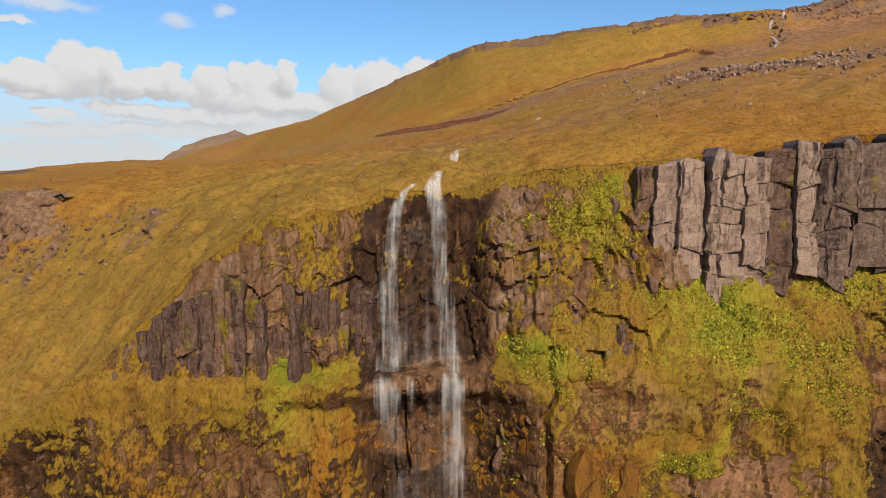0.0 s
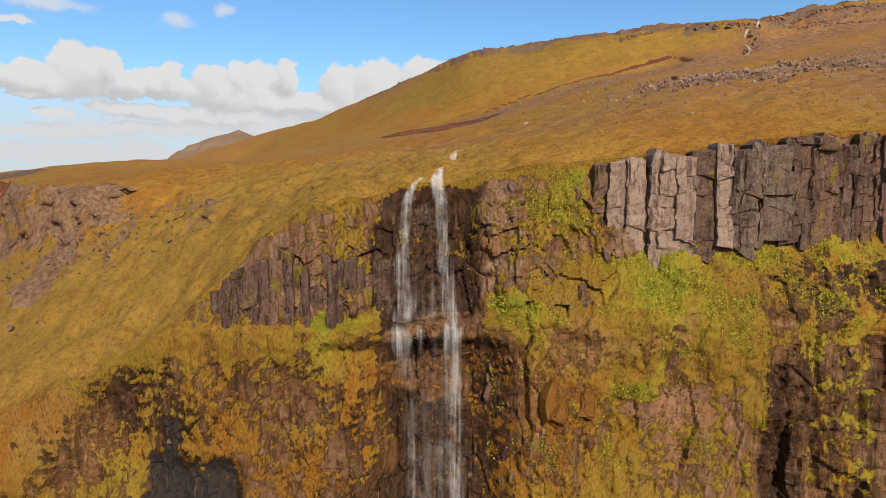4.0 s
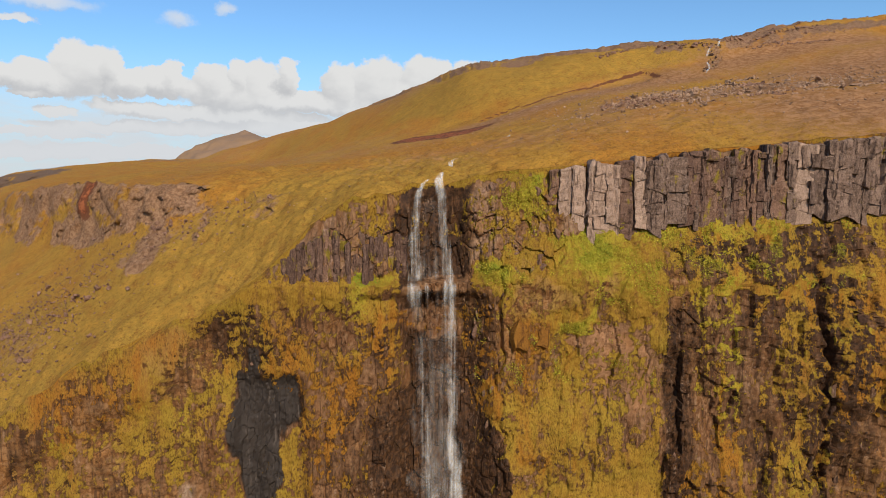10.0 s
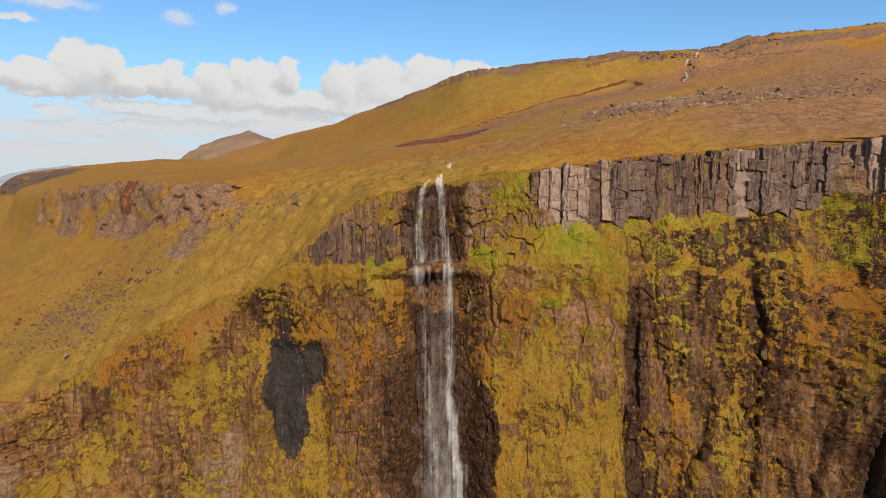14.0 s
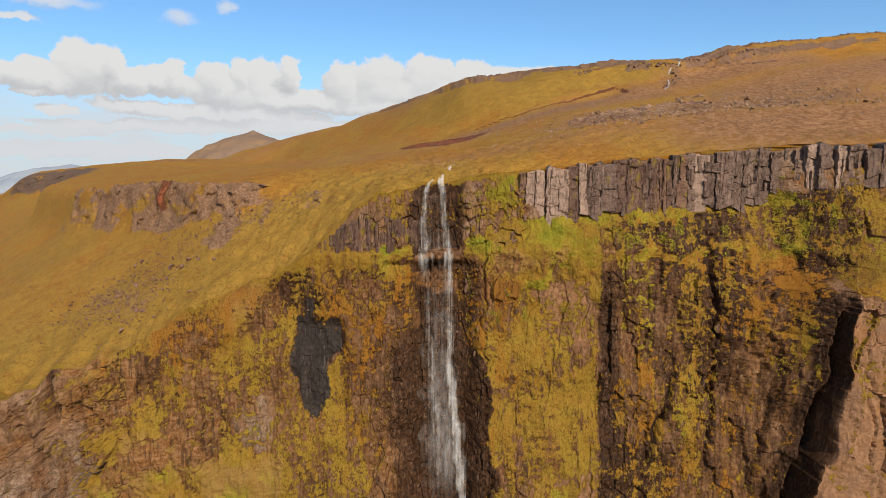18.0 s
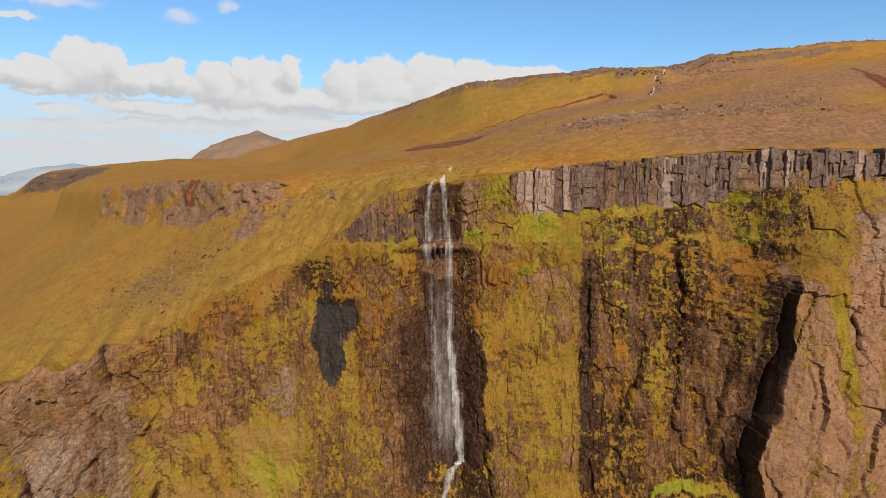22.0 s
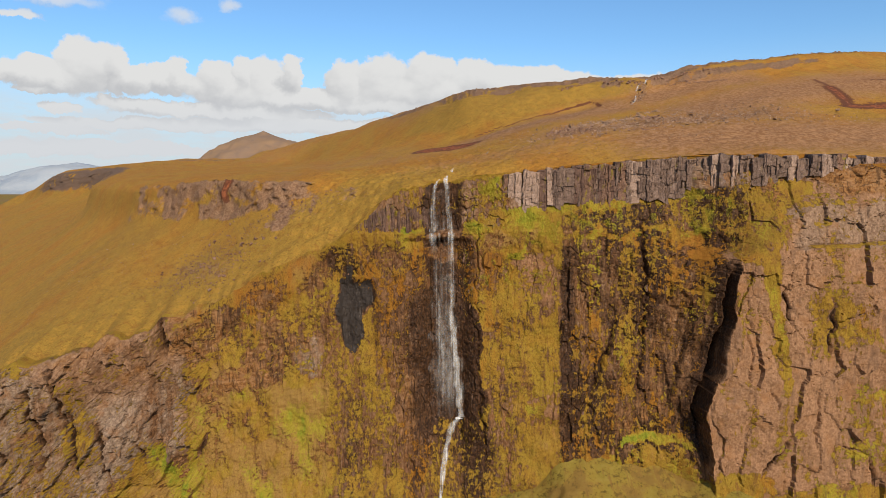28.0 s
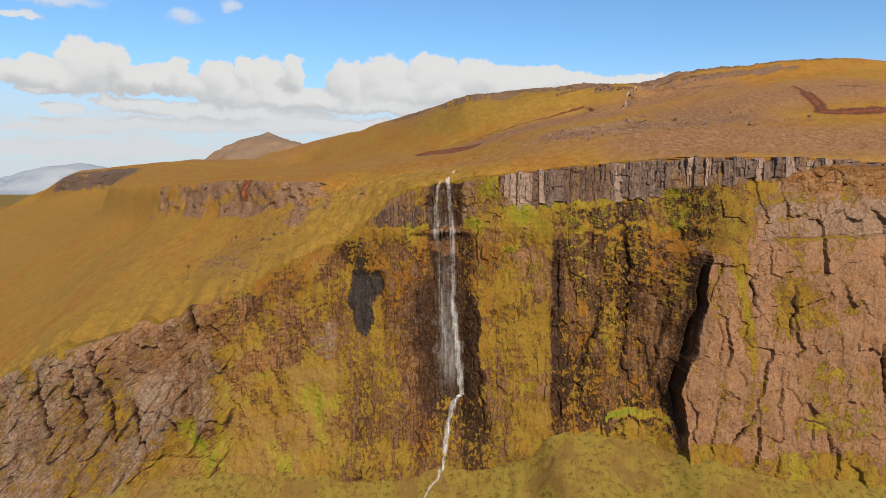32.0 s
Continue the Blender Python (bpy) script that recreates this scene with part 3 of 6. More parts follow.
def hill_nodes(x):
    """The ten nodes (y, z) of the slope at each x."""
    x = np.asarray(x, float)
    n = curve(STATIONS, NODES, x)
    near = (x > -240) & (x < 310)
    for k in range(10):
        for c in (0, 1):
            n[near, k, c] = np.interp(x[near], WAY, EVEN[:, k, c])
    zero = np.zeros_like(x)
    n[:, 0, 1] += (0.70 * grain(x / 4.3, zero, zero, 17) + 0.45 * grain(x / 1.4, zero, zero, 18)) * (1 + 0.5 * soft(-x, 24, 40)) * (1 - 0.75 * soft(x, 2, 8)) * near
    n[:, 0, 0] += 0.5 * grain(x / 3.1, zero, zero, 19) * near
    return n


def lip(x):
    n = hill_nodes(x)[:, 0]
    return n[:, 0], n[:, 1]


GRID = {}
PATCHES = {"rock": [], "red": [], "heath": []}


def hill_patch(kind, x0, y0, x1, y1, r, strength=1.0):
    """A patch along the segment from x0, y0 to x1, y1 with a soft radius r."""
    PATCHES[kind].append((x0, y0, x1, y1, r, strength))


def patch_sum(kind, x, y):
    s = np.zeros(x.shape)
    for x0, y0, x1, y1, r, a in PATCHES[kind]:
        dx, dy = x1 - x0, y1 - y0
        t = np.clip(((x - x0) * dx + (y - y0) * dy) / (dx * dx + dy * dy + 1e-9), 0, 1)
        s = np.maximum(s, a * np.clip(1 - np.hypot(x - x0 - t * dx, y - y0 - t * dy) / r, 0, 1) ** 0.6)
    return s


# bare rock: skyline crags, the boulder bank, the stream bed
hill_patch("rock", -35, 266, 5, 198, 15, 0.52)
hill_patch("rock", 5, 198, 30, 182, 12, 0.62)
hill_patch("rock", 30, 181, 50, 171, 9, 0.85)
hill_patch("rock", 50, 171, 72, 161, 8, 0.95)
hill_patch("rock", 66, 157, 79, 150.5, 3.0, 1.0)
hill_patch("rock", 84, 154, 100, 163, 8, 1.0)
hill_patch("rock", 100, 165, 192, 194, 8, 0.85)
hill_patch("rock", 96, 150, 130, 160, 4, 0.85)
hill_patch("rock", 130, 160, 160, 168, 3, 0.7)
hill_patch("rock", 34, 80, 60, 86, 14, 0.58)
hill_patch("rock", 60, 86, 98, 90, 16, 0.58)
hill_patch("rock", -58, 47, -72, 58, 8, 0.50)
hill_patch("rock", 83, 155, 74, 138, 3, 0.7)
hill_patch("rock", -300, 500, -190, 520, 14, 0.8)
# red bare earth
hill_patch("red", -9, 127, 7, 117, 6.5, 1.2)
hill_patch("red", 60.2, 146.5, 60.6, 141, 1.3, 0.70)
hill_patch("red", 141, 135, 139, 122, 2.4, 0.62)
hill_patch("red", 139, 122, 135, 106, 3.4, 0.95)
hill_patch("red", 135, 106, 131, 97, 3.4, 0.85)
hill_patch("red", 131, 95, 152, 97, 6.0, 1.0)
hill_patch("red", 152, 98, 162, 92, 5.5, 0.95)
hill_patch("red", 160, 134, 168, 132, 3, 0.6)
# brown heath
hill_patch("heath", 0, 66, 60, 60, 26, 0.55)
hill_patch("heath", 14, 122, 62, 134, 22, 0.9)
hill_patch("heath", 40, 84, 100, 92, 30, 0.8)
hill_patch("heath", 60, 56, 150, 56, 28, 0.95)
hill_patch("heath", 80, 139, 118, 146, 18, 0.9)
hill_patch("heath", 90, 110, 165, 132, 28, 0.95)
hill_patch("heath", -60, 130, 20, 110, 28, 0.5)
hill_patch("heath", -90, 180, -30, 150, 40, 0.45)
hill_patch("heath", -40, 340, 0, 225, 40, 0.8)
hill_patch("heath", 0, 222, 60, 180, 22, 0.75)
hill_patch("heath", -130, 330, -60, 350, 60, 0.5)


def build_hill():
    xs = spaced((-1500, -500, 14), (-500, -200, 4), (-200, -120, 1.4), (-120, -34, 0.6), (-34, 36, 0.32), (36, 150, 0.6), (150, 260, 2), (260, 700, 14))
    n = hill_nodes(xs)
    ks = spaced((0, 1, 1 / 16), (1, 2, 1 / 14), (2, 3, 1 / 16), (3, 4, 1 / 18), (4, 5, 1 / 14), (5, 6, 1 / 44), (6, 7, 1 / 44), (7, 8, 1 / 52), (8, 9, 1 / 12))
    P = curve(np.arange(10), np.swapaxes(n, 0, 1), ks)         # rows, columns, 2
    X = np.broadcast_to(xs, P.shape[:2]).copy()
    Y, Z = P[..., 0].copy(), P[..., 1].copy()
    K = np.broadcast_to(ks[:, None], X.shape)
    far = soft(Y, 250, 700)
    edge = soft(K, 0.0, 0.25)
    # outcrop on the left-hand shoulder
    out = soft(K, 2.7, 3.05) * (1 - soft(K, 4.0, 4.25)) * soft(X, -136, -116) * (1 - soft(X, -44, -28))
    far_out = soft(K, 2.9, 3.3) * (1 - soft(K, 4.3, 4.8)) * soft(X, -450, -380) * (1 - soft(X, -250, -180))
    rock = np.maximum(patch_sum("rock", X, Y), np.maximum(out * (0.66 + 0.58 * rough(X, Z * 1.4, Y * 0, 7, 4, 0.62, 61)), far_out))
    small = soft(K, 1.2, 2.0) * (1 - soft(K, 2.8, 3.2)) * soft(X, -56, -46) * (1 - soft(X, -26, -19)) * (0.38 + 0.45 * rough(X, Z, Y * 0, 4, 3, 0.6, 63))
    rock = np.maximum(rock, small + 0.25 * soft(rough(X, Y, Z, 9, 3, 0.5, 60), 0.45, 0.9) * (Y < 120))
    rock = np.where(Y > 140, rock * (0.92 + 0.60 * rough(X, Y * 0.6, Z, 5, 4, 0.62, 64)), rock)
    red = patch_sum("red", X, Y)
    red = np.maximum(red, 0.95 * out * np.exp(-(((X + 68 + 1.5 * grain(Z / 3, Z * 0, Z * 0, 62)) / 2.0) ** 2)) * soft(K, 3.1, 3.5))
    heath = patch_sum("heath", X, Y)
    near = soft(X, -48, -34)
    lump = 0.55 * rough(X, Y, Z * 0, 13, 2, 0.45, 3) + near * (0.16 * rough(X, Y, Z * 0, 3.4, 2, 0.5, 4) + (0.44 - 0.22 * soft(X, 4, 10)) * rough(X, Y, Z * 0, 1.9, 4, 0.6, 9) * (1 - 0.85 * soft(Y, 70, 120)))
    Z += edge * lump * (1 + 1.2 * far) + edge * far * 1.4 * rough(X, Y, Z * 0, 70, 3, 0.5, 14)
    ident, joint, du, dv = blocks(X / 2.6, Z / 3.2 + Y / 9, 21)
    crag = soft(rock, 0.35, 0.7) * edge
    Z += crag * ((0.9 - 0.3 * (Y > 150) * (Y < 260)) * (ident - 0.4) + 0.5 * rough(X, Y, Z, 1.7, 3, 0.6, 33))
    Y += np.maximum(np.maximum(out * soft(rock, 0.2, 0.55), far_out * 1.2), 0.8 * soft(small, 0.3, 0.6)) * (1.5 * (ident - 0.5) + 0.9 * rough(X, Y * 0, Z, 5, 4, 0.55, 40) + 0.6 * du)
    # earth banks where the turf has slipped
    for bank, tall, x0, x1 in ((line(-30, 164, -12, 160, -2, 148, 8, 142, 40, 144, 46, 146.5, 52, 148.6, 58, 149.4, 60, 147.6, 62, 140, 90, 138), line(7, 0.2, 12, 0.7, 40, 0.55, 55, 0.8, 60, 0.6, 62, 0.3), 8, 62),):
        off = Y - bank(X) - 0.9 * rough(X, Y * 0, Z * 0, 6, 3, 0.55, 45)
        h = tall(np.clip(X, x0, x1)) * soft(X, x0 - 1, x0 + 3) * (1 - soft(X, x1 - 3, x1 + 1))
        Z -= h * (1 - soft(off, -0.8, 0.8)) * soft(off, -14, -5)
        red = np.maximum(red, 0.72 * soft(h, 0.2, 0.6) * (1 - soft(np.abs(off + 0.3 + 0.9 * h * (h > 1.4)), 0.10 + (0.30 + 0.30 * (h > 1.4)) * h, 0.30 + (0.55 + 0.6 * (h > 1.4)) * h)))
    # broken rock steps under the skyline
    for bank, tall, x0, x1 in ((line(80, 151, 90, 153, 104, 166, 140, 180, 192, 195), line(80, 1.2, 88, 2.2, 120, 2.0, 150, 1.6, 192, 0.8), 80, 196),
                               (line(96, 149, 130, 160, 160, 170), line(96, 1.2, 130, 1.4, 160, 0.5), 96, 160),
                               (line(-40, 270, 5, 199, 30, 184, 50, 173, 74, 162), line(-40, 1.0, 10, 1.6, 30, 1.2, 55, 2.0, 74, 1.4), -40, 74),
                               (line(-24, 240, 5, 188, 26, 176, 44, 168), line(-24, 0.6, 5, 1.6, 26, 1.2, 44, 0.4), -24, 44)):
        off = Y - bank(X) - 1.6 * rough(X, Y * 0, Z * 0, 7, 4, 0.6, 145)
        h = tall(np.clip(X, x0, x1)) * soft(X, x0 - 2, x0 + 5) * (1 - soft(X, x1 - 5, x1 + 2)) * (0.65 + 0.5 * grain(X / 9, X * 0, X * 0, 146))
        Z -= h * (1 - soft(off, -0.5, 0.6)) * soft(off, -10, -3)
        rock = np.maximum(rock, (0.66 + 0.55 * rough(X, Y * 0.5, Z, 4, 3, 0.6, 147)) * soft(h, 0.3, 0.9) * (1 - soft(np.abs(off + 0.5), 0.6 + 0.6 * h, 1.6 + 1.1 * h)))
    olive = np.maximum((1 - soft(Y - P[:1, :, 0], 10, 30)) * (1 - soft(X, 2, 12)), 0.85 * soft(K, 7.05, 7.3) * (1 - soft(K, 7.8, 8.0)) * (1 - soft(X, 70, 90)) * soft(X, -60, 0))
    olive = np.maximum(olive, (1 - soft(K, 3.6, 4.4)) * (1 - soft(X, -34, -26)) * 0.45) + 0.25 * rough(X, Y, Z * 0, 14, 3, 0.5, 48)
    GRID["hill"] = (np.stack([X, Y, Z], -1), rock, heath)
    # second tone: far outcrop's shaded face, dark skyline rock and its shadows, as colour
    return sheet("hillside", np.stack([X, Y, Z], -1), MAT_HILL, (("cover", (rock, red, heath)), ("tone", (olive, np.maximum(far_out, 0.5 * soft(Y, 146, 156) * (Y < 280))))))


hillside = tagged(build_hill(), "golden autumn grass hillside with brown heath and bare red earth", "hillside", "", "structure")

# ---------------------------------------------------------------- the cliff
FOOT = line(-200, -20, -140, -12, -122, -11, -105, -8, -83, -2.8, -50, -2.6, -24, -3.0, -4, -1.8, 8, -0.9, 16, 0.6, 22, 3.1, 28, 8.8, 37, 9.3, 47, 8.6, 57, 5.2, 62, 6.5, 70, 5.0, 76, 3.5, 86, 2, 99, 2, 118, 2, 200, -6, 300, -20)
WALL = line(-200, 2, -140, 20, -122, 28, -105, 31, -86, 33.5, -70, 37.4, -44, 38, -26, 38.6, -8, 39, -3, 40.6, 3, 40.6, 6.5, 39, 27, 38.4, 45, 38.8, 58, 38.2, 66, 34.5, 77, 31.5, 100, 29.5, 130, 26, 200, 10, 300, -10)
LEDGE = line(-200, 64, -30, 62.5, -22, 62.8, 4, 63.2, 12, 63.5, 62, 64, 70, 68, 90, 74, 130, 74, 200, 70, 300, 60)      # top of the lower wall
BASE = line(-200, 66, -30, 63.4, -8, 63.6, 6, 65.5, 10, 69.5, 15, 70.2, 19, 68.0, 23, 68.4, 27, 70.2, 45, 71, 59, 72.3, 73, 75.2, 97, 79, 200, 78, 300, 78)   # foot of the columns
SPLIT_X = 62.0
EDGE = line(-10, 60, 14, 59.5, 19, 58.5, 24, 57.9, 31, 60.3, 38, 62.2, 43, 63.2, 51, 63.8, 57, 64.3, 62, 66.5, 74, 70)
BROW = line(60, 56.5, 64, 57.5, 67, 60.5, 71, 62, 76, 66, 82, 70.3, 97, 71, 300, 72)          # where the buttress begins to lean back
PROUD = line(-10, 2.5, 12, 3.0, 20, 4.2, 34, 4.2, 41, 2.1, 54, 1.6, 58, 0.4)                  # how far its edge stands out of the old wall


def split(z):
    """The left edge of the big buttress, stepped where blocks have fallen."""
    z = np.asarray(z, float)
    return EDGE(np.clip(z, -10, 74)) + 0.5 * grain(z / 3.7, z * 0, z * 0, 5) + 0.45 * np.round(1.4 * grain(z / 2.1, z * 0, z * 0, 6)) * 0.6


def buttress(x, z):
    """The buttress's front."""
    return 22.6 + 0.057 * z - 0.07 * (x - 64) + 0.22 * np.maximum(z - 58, 0)


def cliff_depth(x, z):
    """How far back the cliff stands at x and height z."""
    x, z = np.asarray(x, float), np.asarray(z, float)
    yl, zl = lip(x.ravel())
    yl, zl = yl.reshape(x.shape), zl.reshape(x.shape)
    w, led, base = WALL(x), np.minimum(LEDGE(x), zl - 0.6), np.minimum(BASE(x), zl - 0.3)
    base = np.maximum(base, led + 0.2)
    low = w - 0.085 * (led - z) - 1.6 * soft(FOOT(x) + 9 - z, 0, 9)
    top = np.maximum(yl + 0.1, w + 0.3)
    foot = np.minimum(top, w + 2.6 * soft(x, 5, 11) * (1 - soft(x, 88, 100)) + 0.5)
    t1 = np.clip((z - led) / (base - led), 0, 1)
    t2 = np.clip((z - base) / np.maximum(zl - base, 0.3), 0, 1)
    y = np.where(z < led, low, np.where(z < base, w + t1 * (foot - w), foot + t2 * (top - foot)))
    # gully behind the two falls, above the shelf
    gul = soft(x, -4.6, -3.4) * (1 - soft(x, 2.0, 3.6)) * soft(z, 63.1, 63.7)
    y = y + gul * 1.1 * (1 - soft(z, zl - 2.4, zl - 0.4))
    # the wet hollow below
    hol = soft(x, -9, -3) * (1 - soft(x, 3, 7)) * (1 - soft(z, 56, 62.5)) * soft(z, 2, 16)
    y = y + 1.4 * hol
    # shelf that breaks the fall
    y = y - 1.0 * soft(x, -13, -9) * (1 - soft(x, 4, 7)) * soft(z, 60.8, 62.2) * (1 - soft(z, 63.0, 63.4))
    # smooth black niche
    y = y + 1.1 * soft(x, -26.6, -25.6) * (1 - soft(x, -18.4, -16.6)) * soft(z, 33, 36.5) * (1 - soft(z, 50, 52.5))
    # big buttress, sharp on its left; the old wall swings out to meet it
    sx, front = split(z), buttress(x, z)
    near = np.clip((x - 48) / (sx - 48), 0, 1) ** 2.2 * (1 - soft(z, 56, 62))
    y = y + (np.minimum(y, front + PROUD(np.clip(z, -10, 58))) - y) * near
    brow = np.minimum(BROW(np.clip(x, 60, 300)), base - 2.0)
    lean = np.clip((z - brow) / np.maximum(base - brow, 0.5), 0, 1)
    face = np.where(z < base, front + (foot - front) * lean, y)
    wide = np.clip((z - 56) * 0.7, 0, 6)
    over = soft(x, sx - 0.18 - wide, sx + 0.18 + wide) * (1 - soft(x, 150, 200))
    y = y + (np.minimum(y, face) - y) * over
    return y


CRACKS = []


def crack(x0, z0, x1, z1, wide, deep):
    CRACKS.append((x0, z0, x1, z1, wide, deep))


crack(-69.6, 42.0, -69.0, 33.5, 1.5, 5.5)
crack(-46, 53, -46.5, 46, 0.5, 0.9)
crack(-94, 31, -91, 17, 0.7, 2.6)
crack(-90, 20, -88, 6, 0.8, 2.8)
crack(-99, 26, -95, 8, 0.7, 2.6)
crack(-84, 18, -80, 4, 0.7, 2.6)
crack(-58.5, 14, -61, 8, 0.7, 1.8)
crack(-75, 13, -73, 7, 0.7, 1.8)
crack(-107, 26, -105, 8, 0.8, 2.6)
crack(7.6, 65, 7.0, 48, 0.28, 0.8)
crack(7.0, 48, 7.0, 30, 0.30, 0.8)
crack(7.0, 30, 9.5, 8, 0.5, 1.2)
crack(47, 66, 47.4, 46, 0.6, 1.8)
crack(47.4, 46, 46, 30, 0.5, 1.2)
crack(40, 42, 34, 24, 0.6, 1.5)
crack(57, 44, 52, 22, 0.5, 1.2)
crack(74.6, 53, 75.2, 44, 0.6, 1.8)
crack(84.6, 50, 83.6, 38, 0.7, 2.0)
crack(71.0, 29.5, 73.0, 25.5, 0.5, 1.5)
crack(76.5, 19, 70.5, 9.5, 0.7, 2.2)
crack(86.5, 17.5, 93.0, 15.0, 0.5, 1.6)
crack(93.0, 15.0, 95.0, 8.0, 0.6, 1.6)
crack(81.5, 30, 82.0, 16, 0.5, 1.3)
crack(105, 36, 106.5, 22, 0.8, 3.0)
crack(108, 20, 116, 16, 1.4, 4.0)
crack(66.5, 50, 67.5, 20, 0.5, 1.0)
crack(-88, 2, -60, 1, 0.5, 1.0)
CHANNELS = ("moss", "green", "orange", "pink", "wet_shade", "soil", "grey", "fleck")
PAINT = []


def paint(fade, outline, **levels):
    """Ground cover inside an outline x, z, x, z, ... on the face: each channel named goes to its level."""
    PAINT.append((fade, np.array(outline, float).reshape(-1, 2), levels))


def inside(outline, x, z, fade):
    """1 well inside the outline, 0 well outside, soft across its edge."""
    near = (x > outline[:, 0].min() - fade) & (x < outline[:, 0].max() + fade) & (z > outline[:, 1].min() - fade) & (z < outline[:, 1].max() + fade)
    qx, qz = x[near], z[near]
    odd, least = np.zeros(qx.shape, bool), np.full(qx.shape, 1e9)
    for (ax, az), (bx, bz) in zip(outline, np.roll(outline, -1, 0)):
        dx, dz = bx - ax, bz - az
        t = np.clip(((qx - ax) * dx + (qz - az) * dz) / (dx * dx + dz * dz), 0, 1)
        least = np.minimum(least, np.hypot(qx - ax - t * dx, qz - az - t * dz))
        if bz != az:
            odd ^= ((az > qz) != (bz > qz)) & (qx < ax + dx * (qz - az) / dz)
    out = np.zeros(x.shape)
    out[near] = soft(np.where(odd, least, -least), -fade, fade)
    return out


# the rock that breaks out at the far end of the wall, grey below and pink above
paint(2, (-140, 50, -66, 46, -58, 38, -61, 12, -70, 8, -82, 1, -92, -16, -140, -16), moss=0.20, pink=0.62, grey=0.75, soil=0.15, fleck=0.25, green=0.05, orange=0.1)
paint(3, (-100, 32, -66, 45, -58, 34, -72, 24, -88, 22), grey=0.25, pink=0.80, soil=0.35)
paint(1.5, (-106, 22, -99, 26, -97, 8, -104, 6), moss=0.60, green=0.1)
paint(1.5, (-92, 28, -86, 28, -82, 8, -90, 8), moss=0.48, green=0.1)
paint(2, (-76, 12, -66, 14, -64, 2, -78, 0), moss=0.66, green=0.5)
paint(1.2, (-69, 47, -58, 49, -56, 38, -66, 35), moss=0.04, pink=0.72, grey=0.1, soil=0.62, fleck=0.0)
# brown earth under the slope's edge, then the mossy wall
paint(2, (-60, 47, -46, 53, -27, 60, -26, 53, -34, 48, -46, 44, -62, 28, -64, 36), moss=0.34, soil=0.80, wet_shade=0.42, pink=0.05, orange=0.45, fleck=0.45)
paint(2.5, (-50, 46, -30, 48, -27, 28, -46, 27, -54, 34), moss=0.60, green=0.30, soil=0.45, wet_shade=0.42, fleck=0.50)
paint(2.5, (-62, 32, -46, 32, -40, 26, -44, 18, -60, 18), moss=0.44, soil=0.95, pink=0.25, green=0.1, fleck=0.05)
paint(2.5, (-66, 22, -46, 27, -27, 27, -26, -8, -88, -8, -80, 3, -64, 10), moss=0.66, green=0.40, soil=0.88, orange=0.05, fleck=0.05)
paint(1.2, (-39, 38, -31, 39, -28, 33, -29, 27, -36, 28), moss=0.34, wet_shade=0.35, pink=0.5, grey=0.8, fleck=0.5)
paint(2, (-30, 60, -6, 61, -6, 47, -16, 45, -30, 50), moss=0.62, orange=0.60, soil=0.3, wet_shade=0.42, fleck=0.65)
paint(1.2, (-36, 61, -21.5, 62, -20.5, 54, -26, 52, -31, 55), moss=0.36, wet_shade=0.60, orange=0.4, fleck=0.6)
paint(1.5, (-31, 63.4, -8, 63.8, -8, 59, -20, 60.5, -31, 61), moss=0.80, green=0.30, orange=0.2, fleck=0.25)
paint(2, (-19, 50, -10, 48, -11, 27, -19, 28), moss=0.56, orange=0.55, wet_shade=0.55, fleck=0.85)
paint(2, (-30, 35, -19, 36, -17, 22, -28, 24), moss=0.66, orange=0.1, green=0.2, fleck=0.6)
paint(4, (-26, 28, -15, 29, -12, -6, -27, -6), moss=0.60, orange=0.15, green=0.15, soil=0.1, wet_shade=0.48, fleck=0.95)
# violet rock under the turf beside the falls, and the wet gully behind them
paint(1.5, (-29, 63.6, -5, 63.9, -4, 77, -14, 77, -30, 66), moss=0.34, wet_shade=0.15, pink=0.40, grey=0.4, soil=0.10, orange=0.3, fleck=0.75)
paint(1.5, (-23, 65, -7, 65.5, -9, 70, -18, 70.5), moss=0.22, fleck=0.5)
paint(0.6, (-11, 65.3, -5, 65.1, -5, 63.6, -12, 63.4), moss=0.85, green=0.8, fleck=0.1)
paint(0.5, (-5, 77, 2, 78, 3.2, 63.2, -5.4, 63.2), moss=0.10, wet_shade=1.15, soil=0.1, pink=0.0, fleck=0.4)
# wet brown rock behind the water and black rock beside it
paint(2, (-12, 46, -5, 48, -2, -5, -9, -5, -15, 24), moss=0.30, wet_shade=0.55, soil=0.5, orange=0.5, fleck=0.8)
paint(1.5, (-8.5, 46, -4, 49, 3, 48, 4, 18, -1, 12, -8, 14), moss=0.02, wet_shade=0.80, soil=0.5, fleck=0.1)
paint(1, (-5, 62, 2, 62, 2, 46, -5, 46), moss=0.12, wet_shade=0.70, fleck=0.4)
paint(0.7, (-7, 59.5, 6, 59.5, 5, 56.5, -4, 56), moss=0.62, orange=0.75, wet_shade=0.1, fleck=0.3)
paint(1, (2, 63, 8, 62.5, 8, 45, 2.5, 45), moss=0.52, wet_shade=0.60, orange=0.60, fleck=0.9)
paint(0.8, (3, 46, 5.5, 46, 9, 38, 9.2, 23, 5, 17, 2, 18), moss=0.14, wet_shade=1.0, orange=0.1, fleck=0.5)
paint(2.5, (-2, 16, 5, 16.5, 8, 21, 10, 16, 11, -3, -5, -3), moss=0.50, orange=0.2, wet_shade=0.70, soil=0.1, fleck=1.0)
